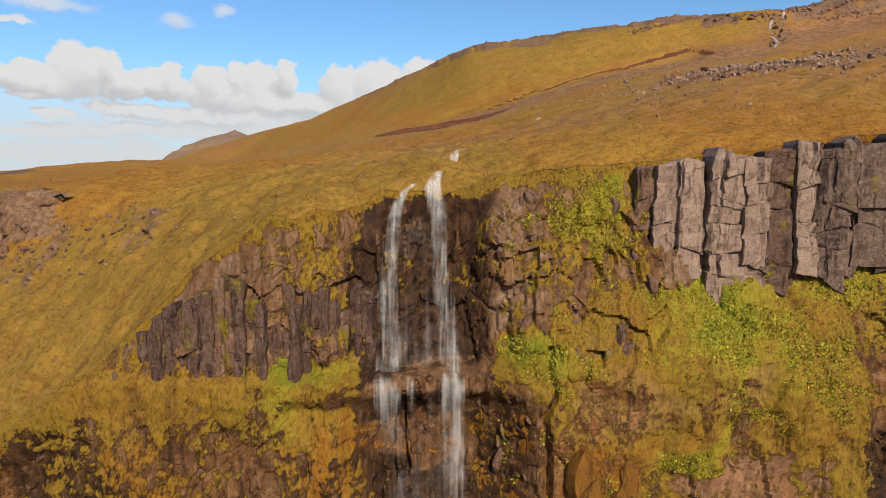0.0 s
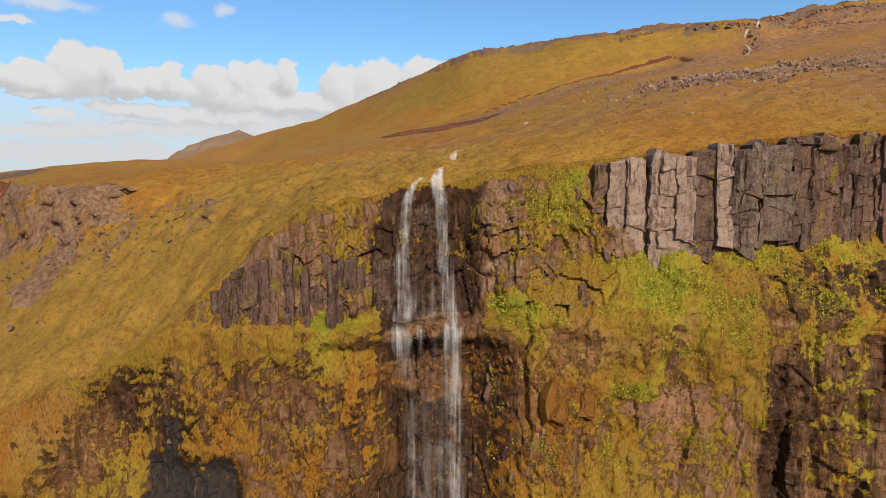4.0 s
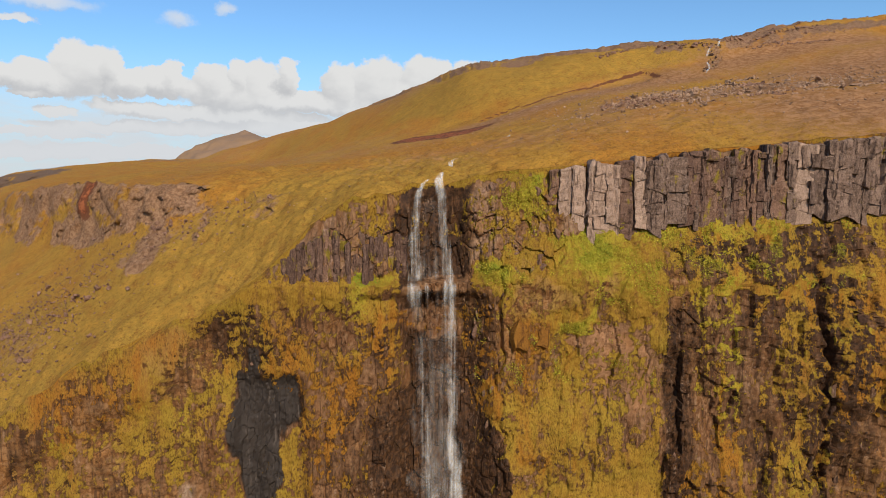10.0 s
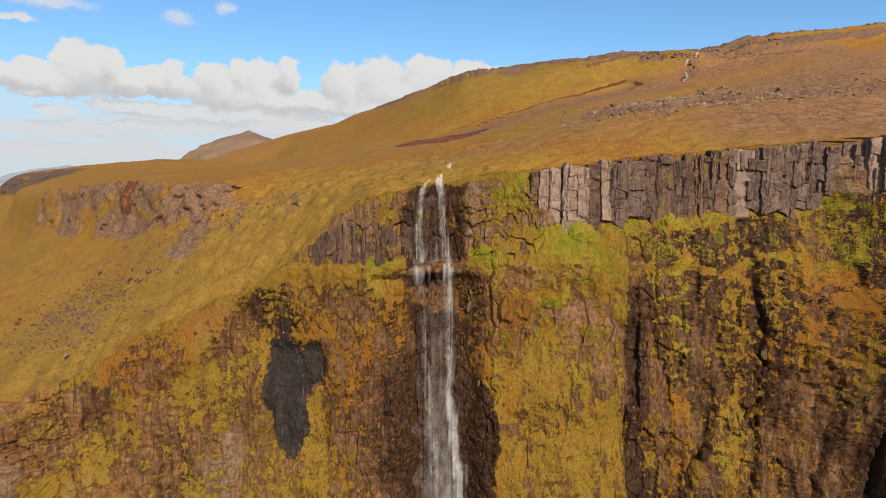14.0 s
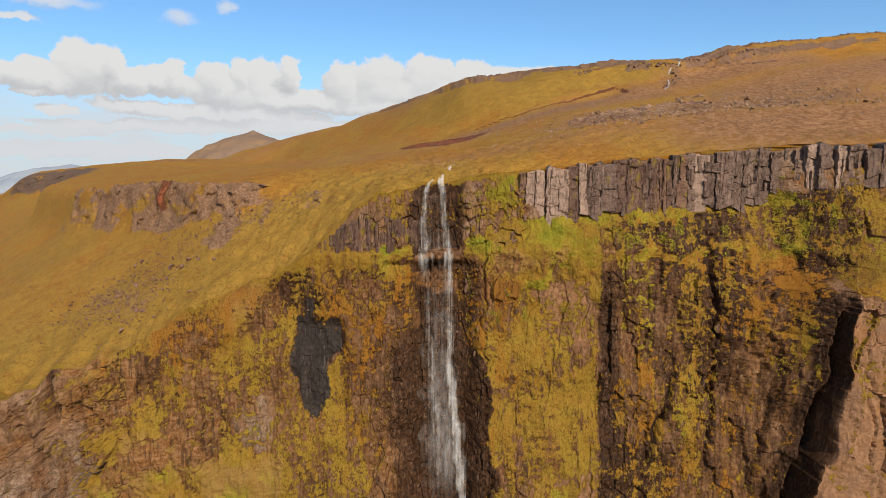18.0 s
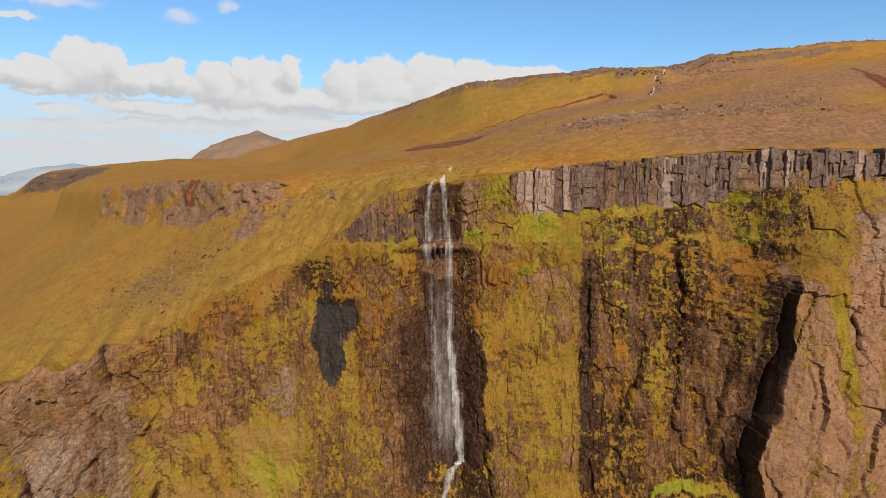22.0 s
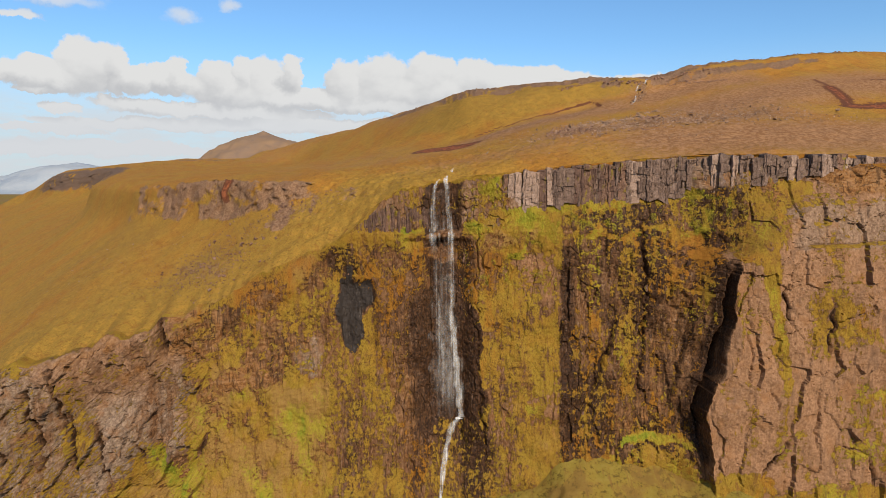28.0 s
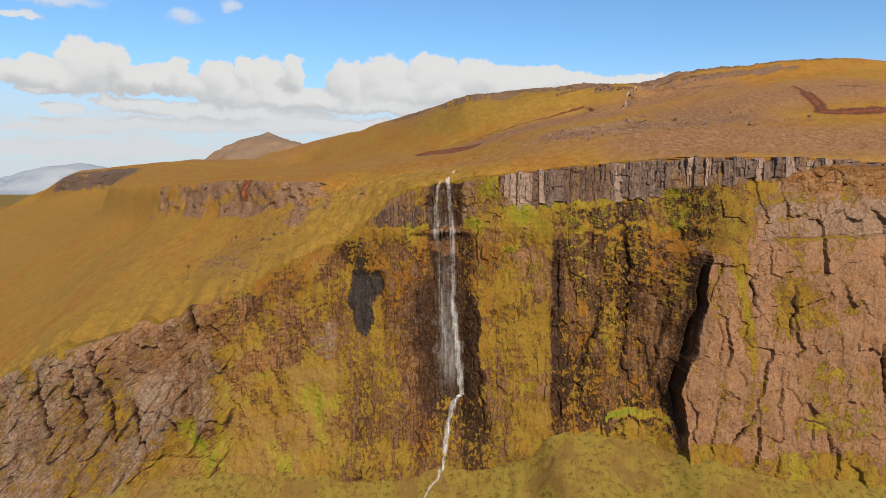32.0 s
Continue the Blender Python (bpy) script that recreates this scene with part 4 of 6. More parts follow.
# the ochre strip
paint(1.2, (8.5, 62, 27, 62.5, 27.5, -3, 10.5, -3, 9.5, 22), moss=0.67, orange=0.25, soil=0.40, pink=0.30, wet_shade=0.25, fleck=0.60, green=0.20)
paint(1.5, (8.6, 59, 13.5, 59, 14, 40, 9.5, 40), moss=0.62, orange=0.60, wet_shade=0.45, fleck=0.8)
paint(2, (12, 50, 22, 50, 21, 40, 11, 38), moss=0.58, orange=0.50, wet_shade=0.45, fleck=0.75)
paint(2, (15, 57, 26, 59, 25.5, 47, 18, 44), moss=0.42, pink=0.80, soil=0.2, fleck=0.2)
paint(2, (20, 30, 26.5, 33, 26, 19, 19, 22), moss=0.46, pink=0.75, soil=0.3, fleck=0.3)
paint(1, (19, 23, 22.5, 23, 22, 20.5, 19.5, 20.5), green=0.9, moss=0.8)
paint(1, (14.5, 59.2, 19, 59.2, 19, 57, 14.5, 57), green=0.9, moss=0.8, pink=0.0)
# leafy ledges under the columns
paint(1.2, (4.5, 70, 15, 71, 27, 70.5, 27, 61.5, 8.4, 61.5, 4.5, 63), moss=0.80, green=0.52, soil=0.3, orange=0.15, fleck=0.18)
paint(1.2, (10, 63.4, 21, 63.8, 21, 60.8, 10, 60.5), moss=0.52, soil=0.95, green=0.2, fleck=0.3)
paint(0.6, (4, 65.6, 9.4, 66, 9.2, 63.9, 4, 63.9), moss=0.9, green=0.85, fleck=0.05)
paint(0.8, (17, 67.4, 21, 67.4, 21, 66, 17, 66), moss=0.9, green=0.95)
# brown blocks between the falls and the columns
paint(1, (3, 64.5, 5, 66, 15, 70.2, 15, 80, 3, 80), moss=0.36, pink=0.55, grey=0.40, wet_shade=0.22, soil=0.2, green=0.2, orange=0.3, fleck=0.75)
paint(0.8, (2, 76, 4.5, 76, 4.2, 64, 2, 64), moss=0.20, wet_shade=0.75, fleck=0.5)
paint(0.8, (8.2, 75.2, 13, 75.2, 13, 72, 8.4, 72), moss=0.85, green=0.7)
paint(0.8, (15, 82, 120, 84, 120, 78, 75, 75, 45, 71, 27, 70.5, 15, 70), moss=0.25, pink=0.5, grey=0.6)
# the dark old wall
paint(0.5, (27.1, 65.6, 62, 66, 66, 58, 66, 6, 27.1, 6), moss=0.46, wet_shade=0.55, soil=0.45, orange=0.50, green=0.28, pink=0.0, fleck=0.75)
paint(0.8, (27.1, 61, 31, 61, 30.5, 12, 27.1, 12), moss=0.20, wet_shade=0.75, fleck=0.4)
paint(1.5, (53, 62, 61, 62, 62, 51, 52, 51), moss=0.36, wet_shade=0.60, soil=0.5, fleck=0.5)
paint(1.5, (50, 48, 62, 49, 63, 34, 60, 19, 47, 19, 47, 32), moss=0.37, wet_shade=0.42, soil=0.65, orange=0.55, fleck=0.65)
paint(2, (28, 30, 40, 31, 40, 12, 28, 12), moss=0.34, wet_shade=0.80, fleck=0.7)
paint(0.35, (27, 64.4, 62, 64.9, 62, 63.5, 27, 63.0), moss=0.80, green=0.40, fleck=0.4)
paint(0.4, (34, 50.9, 62, 50.5, 62, 49.3, 34, 49.8), moss=0.66, green=0.3, fleck=0.4)
paint(0.5, (40, 14.2, 60, 15, 60, 12.8, 40, 12.4), moss=0.85, green=0.75, fleck=0.3)
paint(1, (27, 9.5, 60, 11, 62, 2, 20, 2), moss=0.80, green=0.35, soil=0.5, fleck=0.3)
paint(0.8, (27, 71.5, 46, 72.3, 64, 74.5, 62, 65.4, 27, 65.4), moss=0.44, green=0.35, orange=0.30, soil=0.3, wet_shade=0.62, fleck=0.85)
paint(0.6, (27, 71.5, 60, 73.8, 60, 71.0, 27, 68.0), moss=0.76, green=0.55, fleck=0.45)
# the pink buttress
paint(0.6, (63.5, 57.5, 66, 60, 72, 66, 84, 76, 120, 80, 140, 80, 140, 6, 58, 6, 58.2, 20, 57.8, 24, 60.3, 31, 62.2, 38, 63.2, 43, 63.8, 51), moss=0.22, pink=0.95, wet_shade=0.0, soil=0.20, grey=0.08, green=0.15, orange=0.2, fleck=0.15)
paint(1, (62, 74.5, 77, 76, 76, 65, 70, 56, 66, 58, 62, 63), moss=0.48, green=0.25, orange=0.40, soil=0.5, wet_shade=0.55, fleck=0.85)
paint(1.2, (80, 79, 125, 82, 125, 73, 98, 72.5, 88, 73), moss=0.10, soil=1.0, pink=0.3)
paint(0.8, (77, 71, 125, 71, 125, 62.5, 76, 61.5), grey=0.50, moss=0.22)
paint(0.7, (68, 64, 71.5, 66, 73.5, 56, 74.8, 44, 77.4, 29, 73.6, 29, 72.2, 46, 70.5, 55), moss=0.80, green=0.32)
paint(2, (80, 51, 94, 49, 95, 40, 80, 38), moss=0.54, orange=0.3, fleck=0.4)
paint(2.5, (84, 31, 112, 32, 112, 14, 86, 12), moss=0.50, green=0.40, fleck=0.4)
paint(2, (72, 31, 79, 31, 82, 10, 74, 10), moss=0.54, green=0.35, fleck=0.4)
paint(2, (60, 9, 140, 10, 140, -8, 60, -8), moss=0.62, pink=0.7, orange=0.35, green=0.3, fleck=0.1)
NICHE = np.array((-26.4, 51.2, -24.6, 51.6, -24.2, 55, -22.8, 55, -22.6, 51.8, -19.5, 51.6, -17.6, 50.8, -17.9, 47.2, -20.2, 43, -20.2, 38.2, -22.6, 34.6, -25.6, 36, -26.6, 40), float).reshape(-1, 2)


def covers(x, z):
    """All channels of the ground cover at x, z."""
    base = dict(moss=0.58, green=0.12, orange=0.20, pink=0.10, wet_shade=0.10, soil=0.30, grey=0.0, fleck=0.30)
    out = {k: np.full(x.shape, base[k]) for k in CHANNELS}
    for fade, outline, levels in PAINT:
        w = inside(outline, x, z, fade)
        for k, v in levels.items():
            out[k] += (v - out[k]) * w
    return out


def build_cliff():
    xs = spaced((-200, -134, 1.0), (-134, -32, 0.34), (-32, 34, 0.17), (34, 58, 0.32), (58, 66, 0.15), (66, 128, 0.32), (128, 300, 2.5))
    yl, zl = lip(xs)
    zf = np.minimum(FOOT(xs) - 3.5, zl - 0.2)
    v = spaced((0, 0.62, 1 / 260), (0.62, 1.0, 1 / 420))
    Z = zf + v[:, None] * (zl - zf)
    X = np.broadcast_to(xs, Z.shape).copy()
    # columns of the grid follow the buttress edge
    X += (split(Z) - SPLIT_X) * np.exp(-(((X - SPLIT_X) / 11.0) ** 2))
    Y = cliff_depth(X, Z)
    top = 1 - soft(v[:, None] + 0.10 * soft(-X, 30, 36) * (X > -58), 0.93, 1.0)
    bold = soft(X - split(Z), 0.05, 0.45)
    straight = 1 - 0.9 * np.exp(-(((X - 27) / 3) ** 2)) * (Z < 64)
    wx = X + 1.3 * rough(X, Z * 0.7, Z * 0, 7, 5, 0.62, 70) * straight
    wz = Z + 1.3 * rough(X, Z, Z * 0, 7, 5, 0.62, 75)
    masks = covers(wx, wz)
    vary = lambda size, seed, tall=0.6: rough(X, Z * tall, Z * 0, size, 4, 0.6, seed)
    wall = soft(X, 27, 28) * (1 - bold) * (1 - soft(Z, 63.5, 65.5))
    masks["moss"] += (0.20 - 0.08 * wall) * vary(7, 200) + wall * (0.20 * vary(2.2, 205, 0.13) + 0.10 * vary(1.1, 207, 0.2) + 0.08 * vary(3, 208, 2.2))
    # earthy bands lean with the slope's edge
    band = rough(X + 0.6 * Z, Z * 2.2 - 1.3 * X, Z * 0, 9, 4, 0.6, 290) * soft(-X, 30, 40)
    masks["moss"] += 0.30 * band * soft(Z, 20, 30)
    masks["soil"] -= 0.25 * band
    masks["green"] += 0.16 * rough(X, Z * 0.25, Z * 0, 4.5, 4, 0.6, 291) * soft(-X, 24, 32) * (Z < 30)
    masks["moss"] += 0.20 * rough(X + 0.3 * Z, Z * 0.18, Z * 0, 3.5, 4, 0.6, 292) * soft(-X, 24, 32) * (Z < 28)
    masks["orange"] += 0.24 * vary(7, 210)
    masks["green"] += 0.36 * vary(5, 220) * (masks["green"] > 0.2)
    masks["wet_shade"] += 0.20 * vary(8, 230, 0.35)
    masks["pink"] += 0.22 * vary(10, 240) * (masks["pink"] > 0.15)
    masks["moss"] += 0.30 * (1 - soft(zl - Z, 0.5, 6.5 + 3.5 * vary(8, 270))) * (1 - soft(X, -28, -20)) * soft(X, -62, -54)
    masks["soil"] += 0.26 * vary(9, 250) * (masks["soil"] > 0.1)
    masks["fleck"] = np.clip(masks["fleck"] * (1 + 0.7 * vary(6, 255)), 0, 1)
    # the smooth niche and overhung corner carry no moss; corner shade is painted dark
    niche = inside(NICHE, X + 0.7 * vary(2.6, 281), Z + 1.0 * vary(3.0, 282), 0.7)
    corner_shade = np.exp(-(((X - split(Z) + 0.9) / 1.3) ** 2)) * (1 - soft(Z, 55, 60)) * soft(Z, 8, 14)
    masks["wet_shade"] *= 1 - bold
    # in the cleft, pink and earth colours give way to painted shade
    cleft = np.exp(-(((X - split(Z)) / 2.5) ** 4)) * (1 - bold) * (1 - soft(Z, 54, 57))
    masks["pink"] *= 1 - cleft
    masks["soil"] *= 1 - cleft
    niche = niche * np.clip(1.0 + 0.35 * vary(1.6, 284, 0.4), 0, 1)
    masks["moss"] -= 0.62 * niche + 0.7 * corner_shade
    masks["wet_shade"] += 1.1 * niche + 0.9 * corner_shade * (1 - bold)
    masks["fleck"] *= 1 - 0.5 * niche
    bare = np.clip(1.1 - masks["moss"], 0.15, 1.0)
    stone = bold + soft(-X, 52, 62)                         # broken, unweathered rock at both ends
    Y += top * (1 - 0.5 * bold) * (1.3 * rough(X, Z, Y * 0, 13, 3, 0.5, 80) + 0.45 * rough(X, Z * 0.6, Y * 0, 3.4, 3, 0.55, 84))
    i1, j1, du, dv = blocks((X + 0.25 * Z * (X < -50)) / 2.1 + 0.16 * rough(X, Z, Y * 0, 4, 2, 0.5, 90), Z / 4.2, 91)
    Y += top * bare * (1 - 0.75 * bold) * (1 + 0.6 * soft(-X, 55, 65)) * ((i1 - 0.5) * 0.9 + 0.55 * du * (i1 - 0.3)) * (0.9 + 0.55 * wall - 0.7 * niche)
    Y += top * bare * 0.32 * (1 - soft(j1, 0.0, 0.07)) * soft(rough(X, Z, Y * 0, 7, 2, 0.5, 88), -0.1, 0.5)
    i2, j2, du2, dv2 = blocks(X / 0.8 + 0.2 * rough(X, Z, Y * 0, 2, 2, 0.5, 95), Z / 1.5, 96)
    Y += top * bare * ((i2 - 0.5) * 0.46 * (1 - 0.3 * np.clip(stone, 0, 1) - 0.65 * bold) + 0.10 * (1 - bold) * (1 - soft(j2, 0.0, 0.12)))
    Y += top * 0.13 * (1 - 0.6 * bold) * rough(X, Z, Y * 0, 0.9, 3, 0.6, 99)
    Y += top * bold * (0.26 * rough(X, Z * 0.8, Y * 0, 2.6, 4, 0.6, 115) + 0.7 * (1 - np.abs(rough(X - 0.25 * Z, Z * 0.6, Y * 0, 8.0, 2, 0.45, 117))))
    # the upper blocks of the buttress lie on one long joint
    joint = 61.2 + 0.06 * (X - 76) + 0.35 * grain(X / 3.0, X * 0, X * 0, 118)
    Y += top * bold * soft(X, 74, 77) * (1.1 * np.exp(-(((Z - joint) / 0.28) ** 2)) + 0.7 * soft(Z, joint, joint + 0.5))
    crag = soft(X, 2.5, 4) * (1 - soft(X, 14, 16)) * soft(Z, 63.5, 65) + soft(X, -30, -26) * (1 - soft(X, -6, -4.5)) * soft(Z, 63.6, 64.6)
    i6, j6, du6, dv6 = blocks(X / 1.5 + 0.25 * rough(X, Z, Y * 0, 2.5, 3, 0.6, 131), Z / 2.1 + 0.2 * rough(X, Z, Y * 0, 2.5, 3, 0.6, 132), 133)
    Y += top * crag * ((i6 - 0.5) * 0.7 + 0.40 * du6 * (2 * i6 - 1) + 0.25 * dv6 + 0.16 * (1 - soft(j6, 0.0, 0.10)))
    masks["moss"] += 0.30 * crag * (1 - soft(j6, 0.02, 0.16)) * soft(vary(4, 295), -0.3, 0.3)
    # narrow ledges across the old, weathered part
    led = Z / 4.1 + 1.1 * rough(X, Z * 0.3, Y * 0, 5, 4, 0.6, 110)
    led = led - np.floor(led)
    Y += top * soft(X, 26, 28) * (1 - soft(X, 59, 62)) * (Z < 62) * 0.5 * (soft(led, 0.80, 1.0) - led) * soft(rough(X, Z, Y * 0, 9, 2, 0.5, 112), -0.5, 0.3)
    i3, j3, du3, dv3 = blocks((X - 0.12 * Z) / 5.0 + 0.22 * rough(X, Z, Y * 0, 7, 5, 0.6, 101), (Z + 0.4 * X * (X < 0)) / 11.0 + 0.10 * rough(X, Z, Y * 0, 7, 5, 0.6, 103), 102)
    west = soft(-X, 55, 65)
    Y += top * bold * ((i3 - 0.5) * 0.7 + 1.5 * du3 * (2 * i3 - 1) + 0.9 * dv3 * (1 - i3) + 0.25 * (1 - soft(j3, 0.0, 0.03)) * soft(vary(9, 260), -0.2, 0.4))
    # the grey rock is split by joints that lean over to the right
    i4, j4, du4, dv4 = blocks((X - 0.55 * Z) / 3.4 + 0.25 * rough(X, Z, Y * 0, 6, 4, 0.6, 121), (Z + 0.3 * X) / 9.0 + 0.2 * rough(X, Z, Y * 0, 5, 4, 0.6, 123), 122)
    i5, j5, du5, dv5 = blocks((X - 0.7 * Z) / 1.1 + 0.3 * rough(X, Z, Y * 0, 3, 3, 0.6, 124), (Z + 0.5 * X) / 3.2, 125)
    Y += top * west * ((i4 - 0.5) * 2.0 + 1.3 * du4 * (2 * i4 - 1) + 0.6 * dv4 + 0.6 * (1 - soft(j4, 0.0, 0.05)) + (i5 - 0.5) * 0.75 + 0.5 * du5)
    Y -= top * west * 1.9 * (1 - np.abs(rough(X - 0.55 * Z, Z * 0.35, Y * 0, 7.5, 3, 0.5, 105)))
    # shade inside the deep cracks, painted on below as dark bare rock
    crack_shade = np.zeros_like(X)
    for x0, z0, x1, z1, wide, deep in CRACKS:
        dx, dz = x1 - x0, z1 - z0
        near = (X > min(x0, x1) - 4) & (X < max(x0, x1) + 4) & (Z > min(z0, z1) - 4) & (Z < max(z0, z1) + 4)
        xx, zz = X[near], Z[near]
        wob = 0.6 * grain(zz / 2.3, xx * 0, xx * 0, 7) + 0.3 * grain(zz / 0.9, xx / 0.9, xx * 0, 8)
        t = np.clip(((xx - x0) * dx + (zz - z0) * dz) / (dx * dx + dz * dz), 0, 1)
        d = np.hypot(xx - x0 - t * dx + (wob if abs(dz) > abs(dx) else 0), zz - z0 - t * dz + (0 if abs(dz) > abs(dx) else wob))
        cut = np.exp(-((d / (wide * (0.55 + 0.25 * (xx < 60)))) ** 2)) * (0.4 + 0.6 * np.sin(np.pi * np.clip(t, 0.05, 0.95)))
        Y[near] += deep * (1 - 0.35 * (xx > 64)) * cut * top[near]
        crack_shade[near] = np.maximum(crack_shade[near], cut * soft(np.full(xx.shape, deep), 0.8, 2.0))
    masks["wet_shade"] += 0.9 * crack_shade
    masks["pink"] *= 1 - 0.9 * soft(crack_shade, 0.2, 0.7)
    masks["soil"] *= 1 - 0.9 * soft(crack_shade, 0.2, 0.7)
    masks["moss"] -= 0.6 * soft(crack_shade, 0.2, 0.7)
    Y += 2.2 * np.exp(-(((X - split(Z) + 0.65) / 0.45) ** 2)) * soft(Z, 14, 20) * (1 - soft(Z, 53, 57))
    # turf and moss gather on what faces up
    up = np.gradient(Y, axis=0) / np.maximum(np.gradient(Z, axis=0), 0.02)
    masks["moss"] = masks["moss"] + 0.26 * np.clip(up, -0.7, 1.2) + 0.5 * soft(v, 0.985, 1.0)[:, None]
    masks["moss"] -= 0.7 * soft(X, -5.6, -4.8) * (1 - soft(X, 2.6, 3.6)) * soft(Z, 61.4, 62.4) * (1 - soft(Z, 65, 67))
    masks["orange"] += 0.5 * soft(v, 0.93, 0.98)[:, None] * soft(X, 15, 18)
    Y += (np.minimum(Y, yl) - Y) * soft(v, 0.97, 0.99)[:, None]
    P = np.stack([X, Y, Z], -1)
    P[-1, :, 0], P[-1, :, 1], P[-1, :, 2] = xs, yl + 0.04, zl + 0.01
    GRID["cliff"] = (P, masks["moss"], masks["green"])
    return sheet("cliff", P, MAT_FACE, (("cover", (masks["moss"], masks["green"], masks["orange"])), ("bare", (masks["pink"], masks["wet_shade"], masks["soil"])), ("tone", (masks["grey"], niche, masks["fleck"]))), False)


cliff = tagged(build_cliff(), "mossy dark basalt cliff with wet streaks and pale pink rock", "cliff", "", "structure")

# ---------------------------------------------------------------- the ground below and the far country


def build_ground():
    xs = spaced((-4800, -600, 120), (-600, -150, 9), (-150, 150, 0.9), (150, 600, 12), (600, 4800, 140))
    d = spaced((-12, 0, 1.0), (0, 14, 0.5), (14, 50, 1.6), (50, 200, 12), (200, 1200, 100), (1200, 4800, 400))
    zf = np.where(np.abs(xs) < 320, FOOT(np.clip(xs, -199, 299)), -20.0)
    yf = cliff_depth(np.clip(xs, -199, 299), FOOT(np.clip(xs, -199, 299)) + 0.2)
    near = np.abs(xs) < 140
    wt = np.exp(-(np.linspace(-2, 2, 25) ** 2))
    yf[near] = np.convolve(np.pad(yf, 12, mode="edge"), wt / wt.sum(), "valid")[near]
    X = np.broadcast_to(xs, (len(d), len(xs))).copy()
    D = np.broadcast_to(d[:, None], X.shape)
    Y = yf - D
    fall = np.maximum(D, -2.0)
    gul = rough(X, D * 0.12, X * 0, 6.5, 3, 0.5, 51)
    Z = np.maximum(zf - 0.62 * np.clip(fall, -2, 46) + 0.55 * gul * soft(D, -3, 2) * (D < 60), -20.0 - 3 * (1 - soft(D, 60, 260)))
    Z -= 0.9 * soft(np.abs(rough(X + 0.25 * D + 1.5 * rough(D, X * 0, X * 0, 5, 2, 0.5, 59), D * 0.05, X * 0, 6, 2, 0.5, 57)), 0.10, 0.0) * soft(D, 0, 3) * (D < 60)
    Z += 0.40 * rough(X, D, X * 0, 2.2, 3, 0.6, 55) * soft(D, 0, 2) * (D < 60)
    Z = np.where(D < 0, np.minimum(Z, zf + 0.4 + 0.55 * gul), Z)
    GRID["ground"] = (np.stack([X, Y, Z], -1), X * 0, X * 0)
    return sheet("ground", np.stack([X, Y, Z], -1), MAT_GROUND)


ground = tagged(build_ground(), "olive grass slope at the cliff foot running down to the valley", "ground", "", "structure")


def build_plain():
    xs = np.linspace(-4900, 4900, 60)
    ys = spaced((40, 800, 40), (800, 4900, 160))
    X, Y = np.meshgrid(xs, ys)
    Z = np.full(X.shape, -21.0) - 12 * (np.abs(X) < 240)
    return sheet("plain", np.stack([X, Y, Z], -1), MAT_GROUND)


plain = tagged(build_plain(), "flat brown lowland plain stretching to the horizon", "plain", "", "structure")


def mountain(name, label, cx, cy, foot, peak, wide, deep, skew, mat, seed, ridge=0.0):
    """A far mountain: a broad cone with gullies, its summit moved by skew."""
    th, rr = np.linspace(0, 2 * np.pi, 121), np.linspace(0, 1, 46)
    R, T = np.meshgrid(rr, th, indexing="ij")
    X = cx + R * wide * np.cos(T) + skew * (1 - R) ** 2
    Y = cy + R * deep * np.sin(T)
    h = (1 - R) ** 1.0 * (1 - ridge) + ridge * (1 - soft(R, 0.25, 0.95))
    q = h * (1 - h) * 2
    Z = foot + (peak - foot) * (h + 0.16 * q * rough(X, Y, X * 0, wide * 0.20, 4, 0.55, seed))
    return tagged(sheet(name, np.stack([X, Y, Z], -1), mat), label, "mountain", "far mountains", "structure")


mountain("mountain", "brown pointed far hill rising behind the plateau", -298, 868, 70, 151.8, 165, 140, 6, MAT_FAR, 5, 0.30)
mountain("mountain", "low brown shoulder of a far hill", -168, 895, 70, 144, 245, 176, -12, MAT_FAR, 8, 0.25)
mountain("mountain", "hazy blue-grey mountain beyond the plain", -2640, 4150, -22, 190, 820, 500, 60, MAT_BLUE, 11, 0.45)
mountain("mountain", "hazy blue-grey foothills beyond the plain", -3300, 4000, -22, 95, 900, 400, 0, MAT_BLUE, 12, 0.5)

# ---------------------------------------------------------------- small tools for things


def part(name, bm, mat, parent=None, label="", smooth=False):
    """One mesh object from a bmesh, under its parent."""
    me = bpy.data.meshes.new(name)
    for f in bm.faces:
        f.smooth = smooth
    bm.to_mesh(me)
    bm.free()
    me.materials.append(mat)
    ob = new(name, me)
    if parent is not None:
        ob.parent = parent
    if label:
        ob["label"] = label
    return ob


def on_grid(key, x, y):
    """The height of the hillside or the ground at x, y."""
    P = GRID[key][0]
    c = int(np.clip(np.searchsorted(P[0, :, 0], x), 1, P.shape[1] - 1))
    col = P[:, c]
    o = np.argsort(col[:, 1])
    return float(np.interp(y, col[o, 1], col[o, 2]))


def on_cliff(x, z):
    """How far back the finished cliff stands at x, z."""
    P = GRID["cliff"][0]
    c = int(np.clip(np.searchsorted(P[P.shape[0] // 2, :, 0], x), 0, P.shape[1] - 1))
    return float(np.interp(z, P[:, c, 2], P[:, c, 1]))


# ---------------------------------------------------------------- columns of the cliff
RND = random.Random(4)


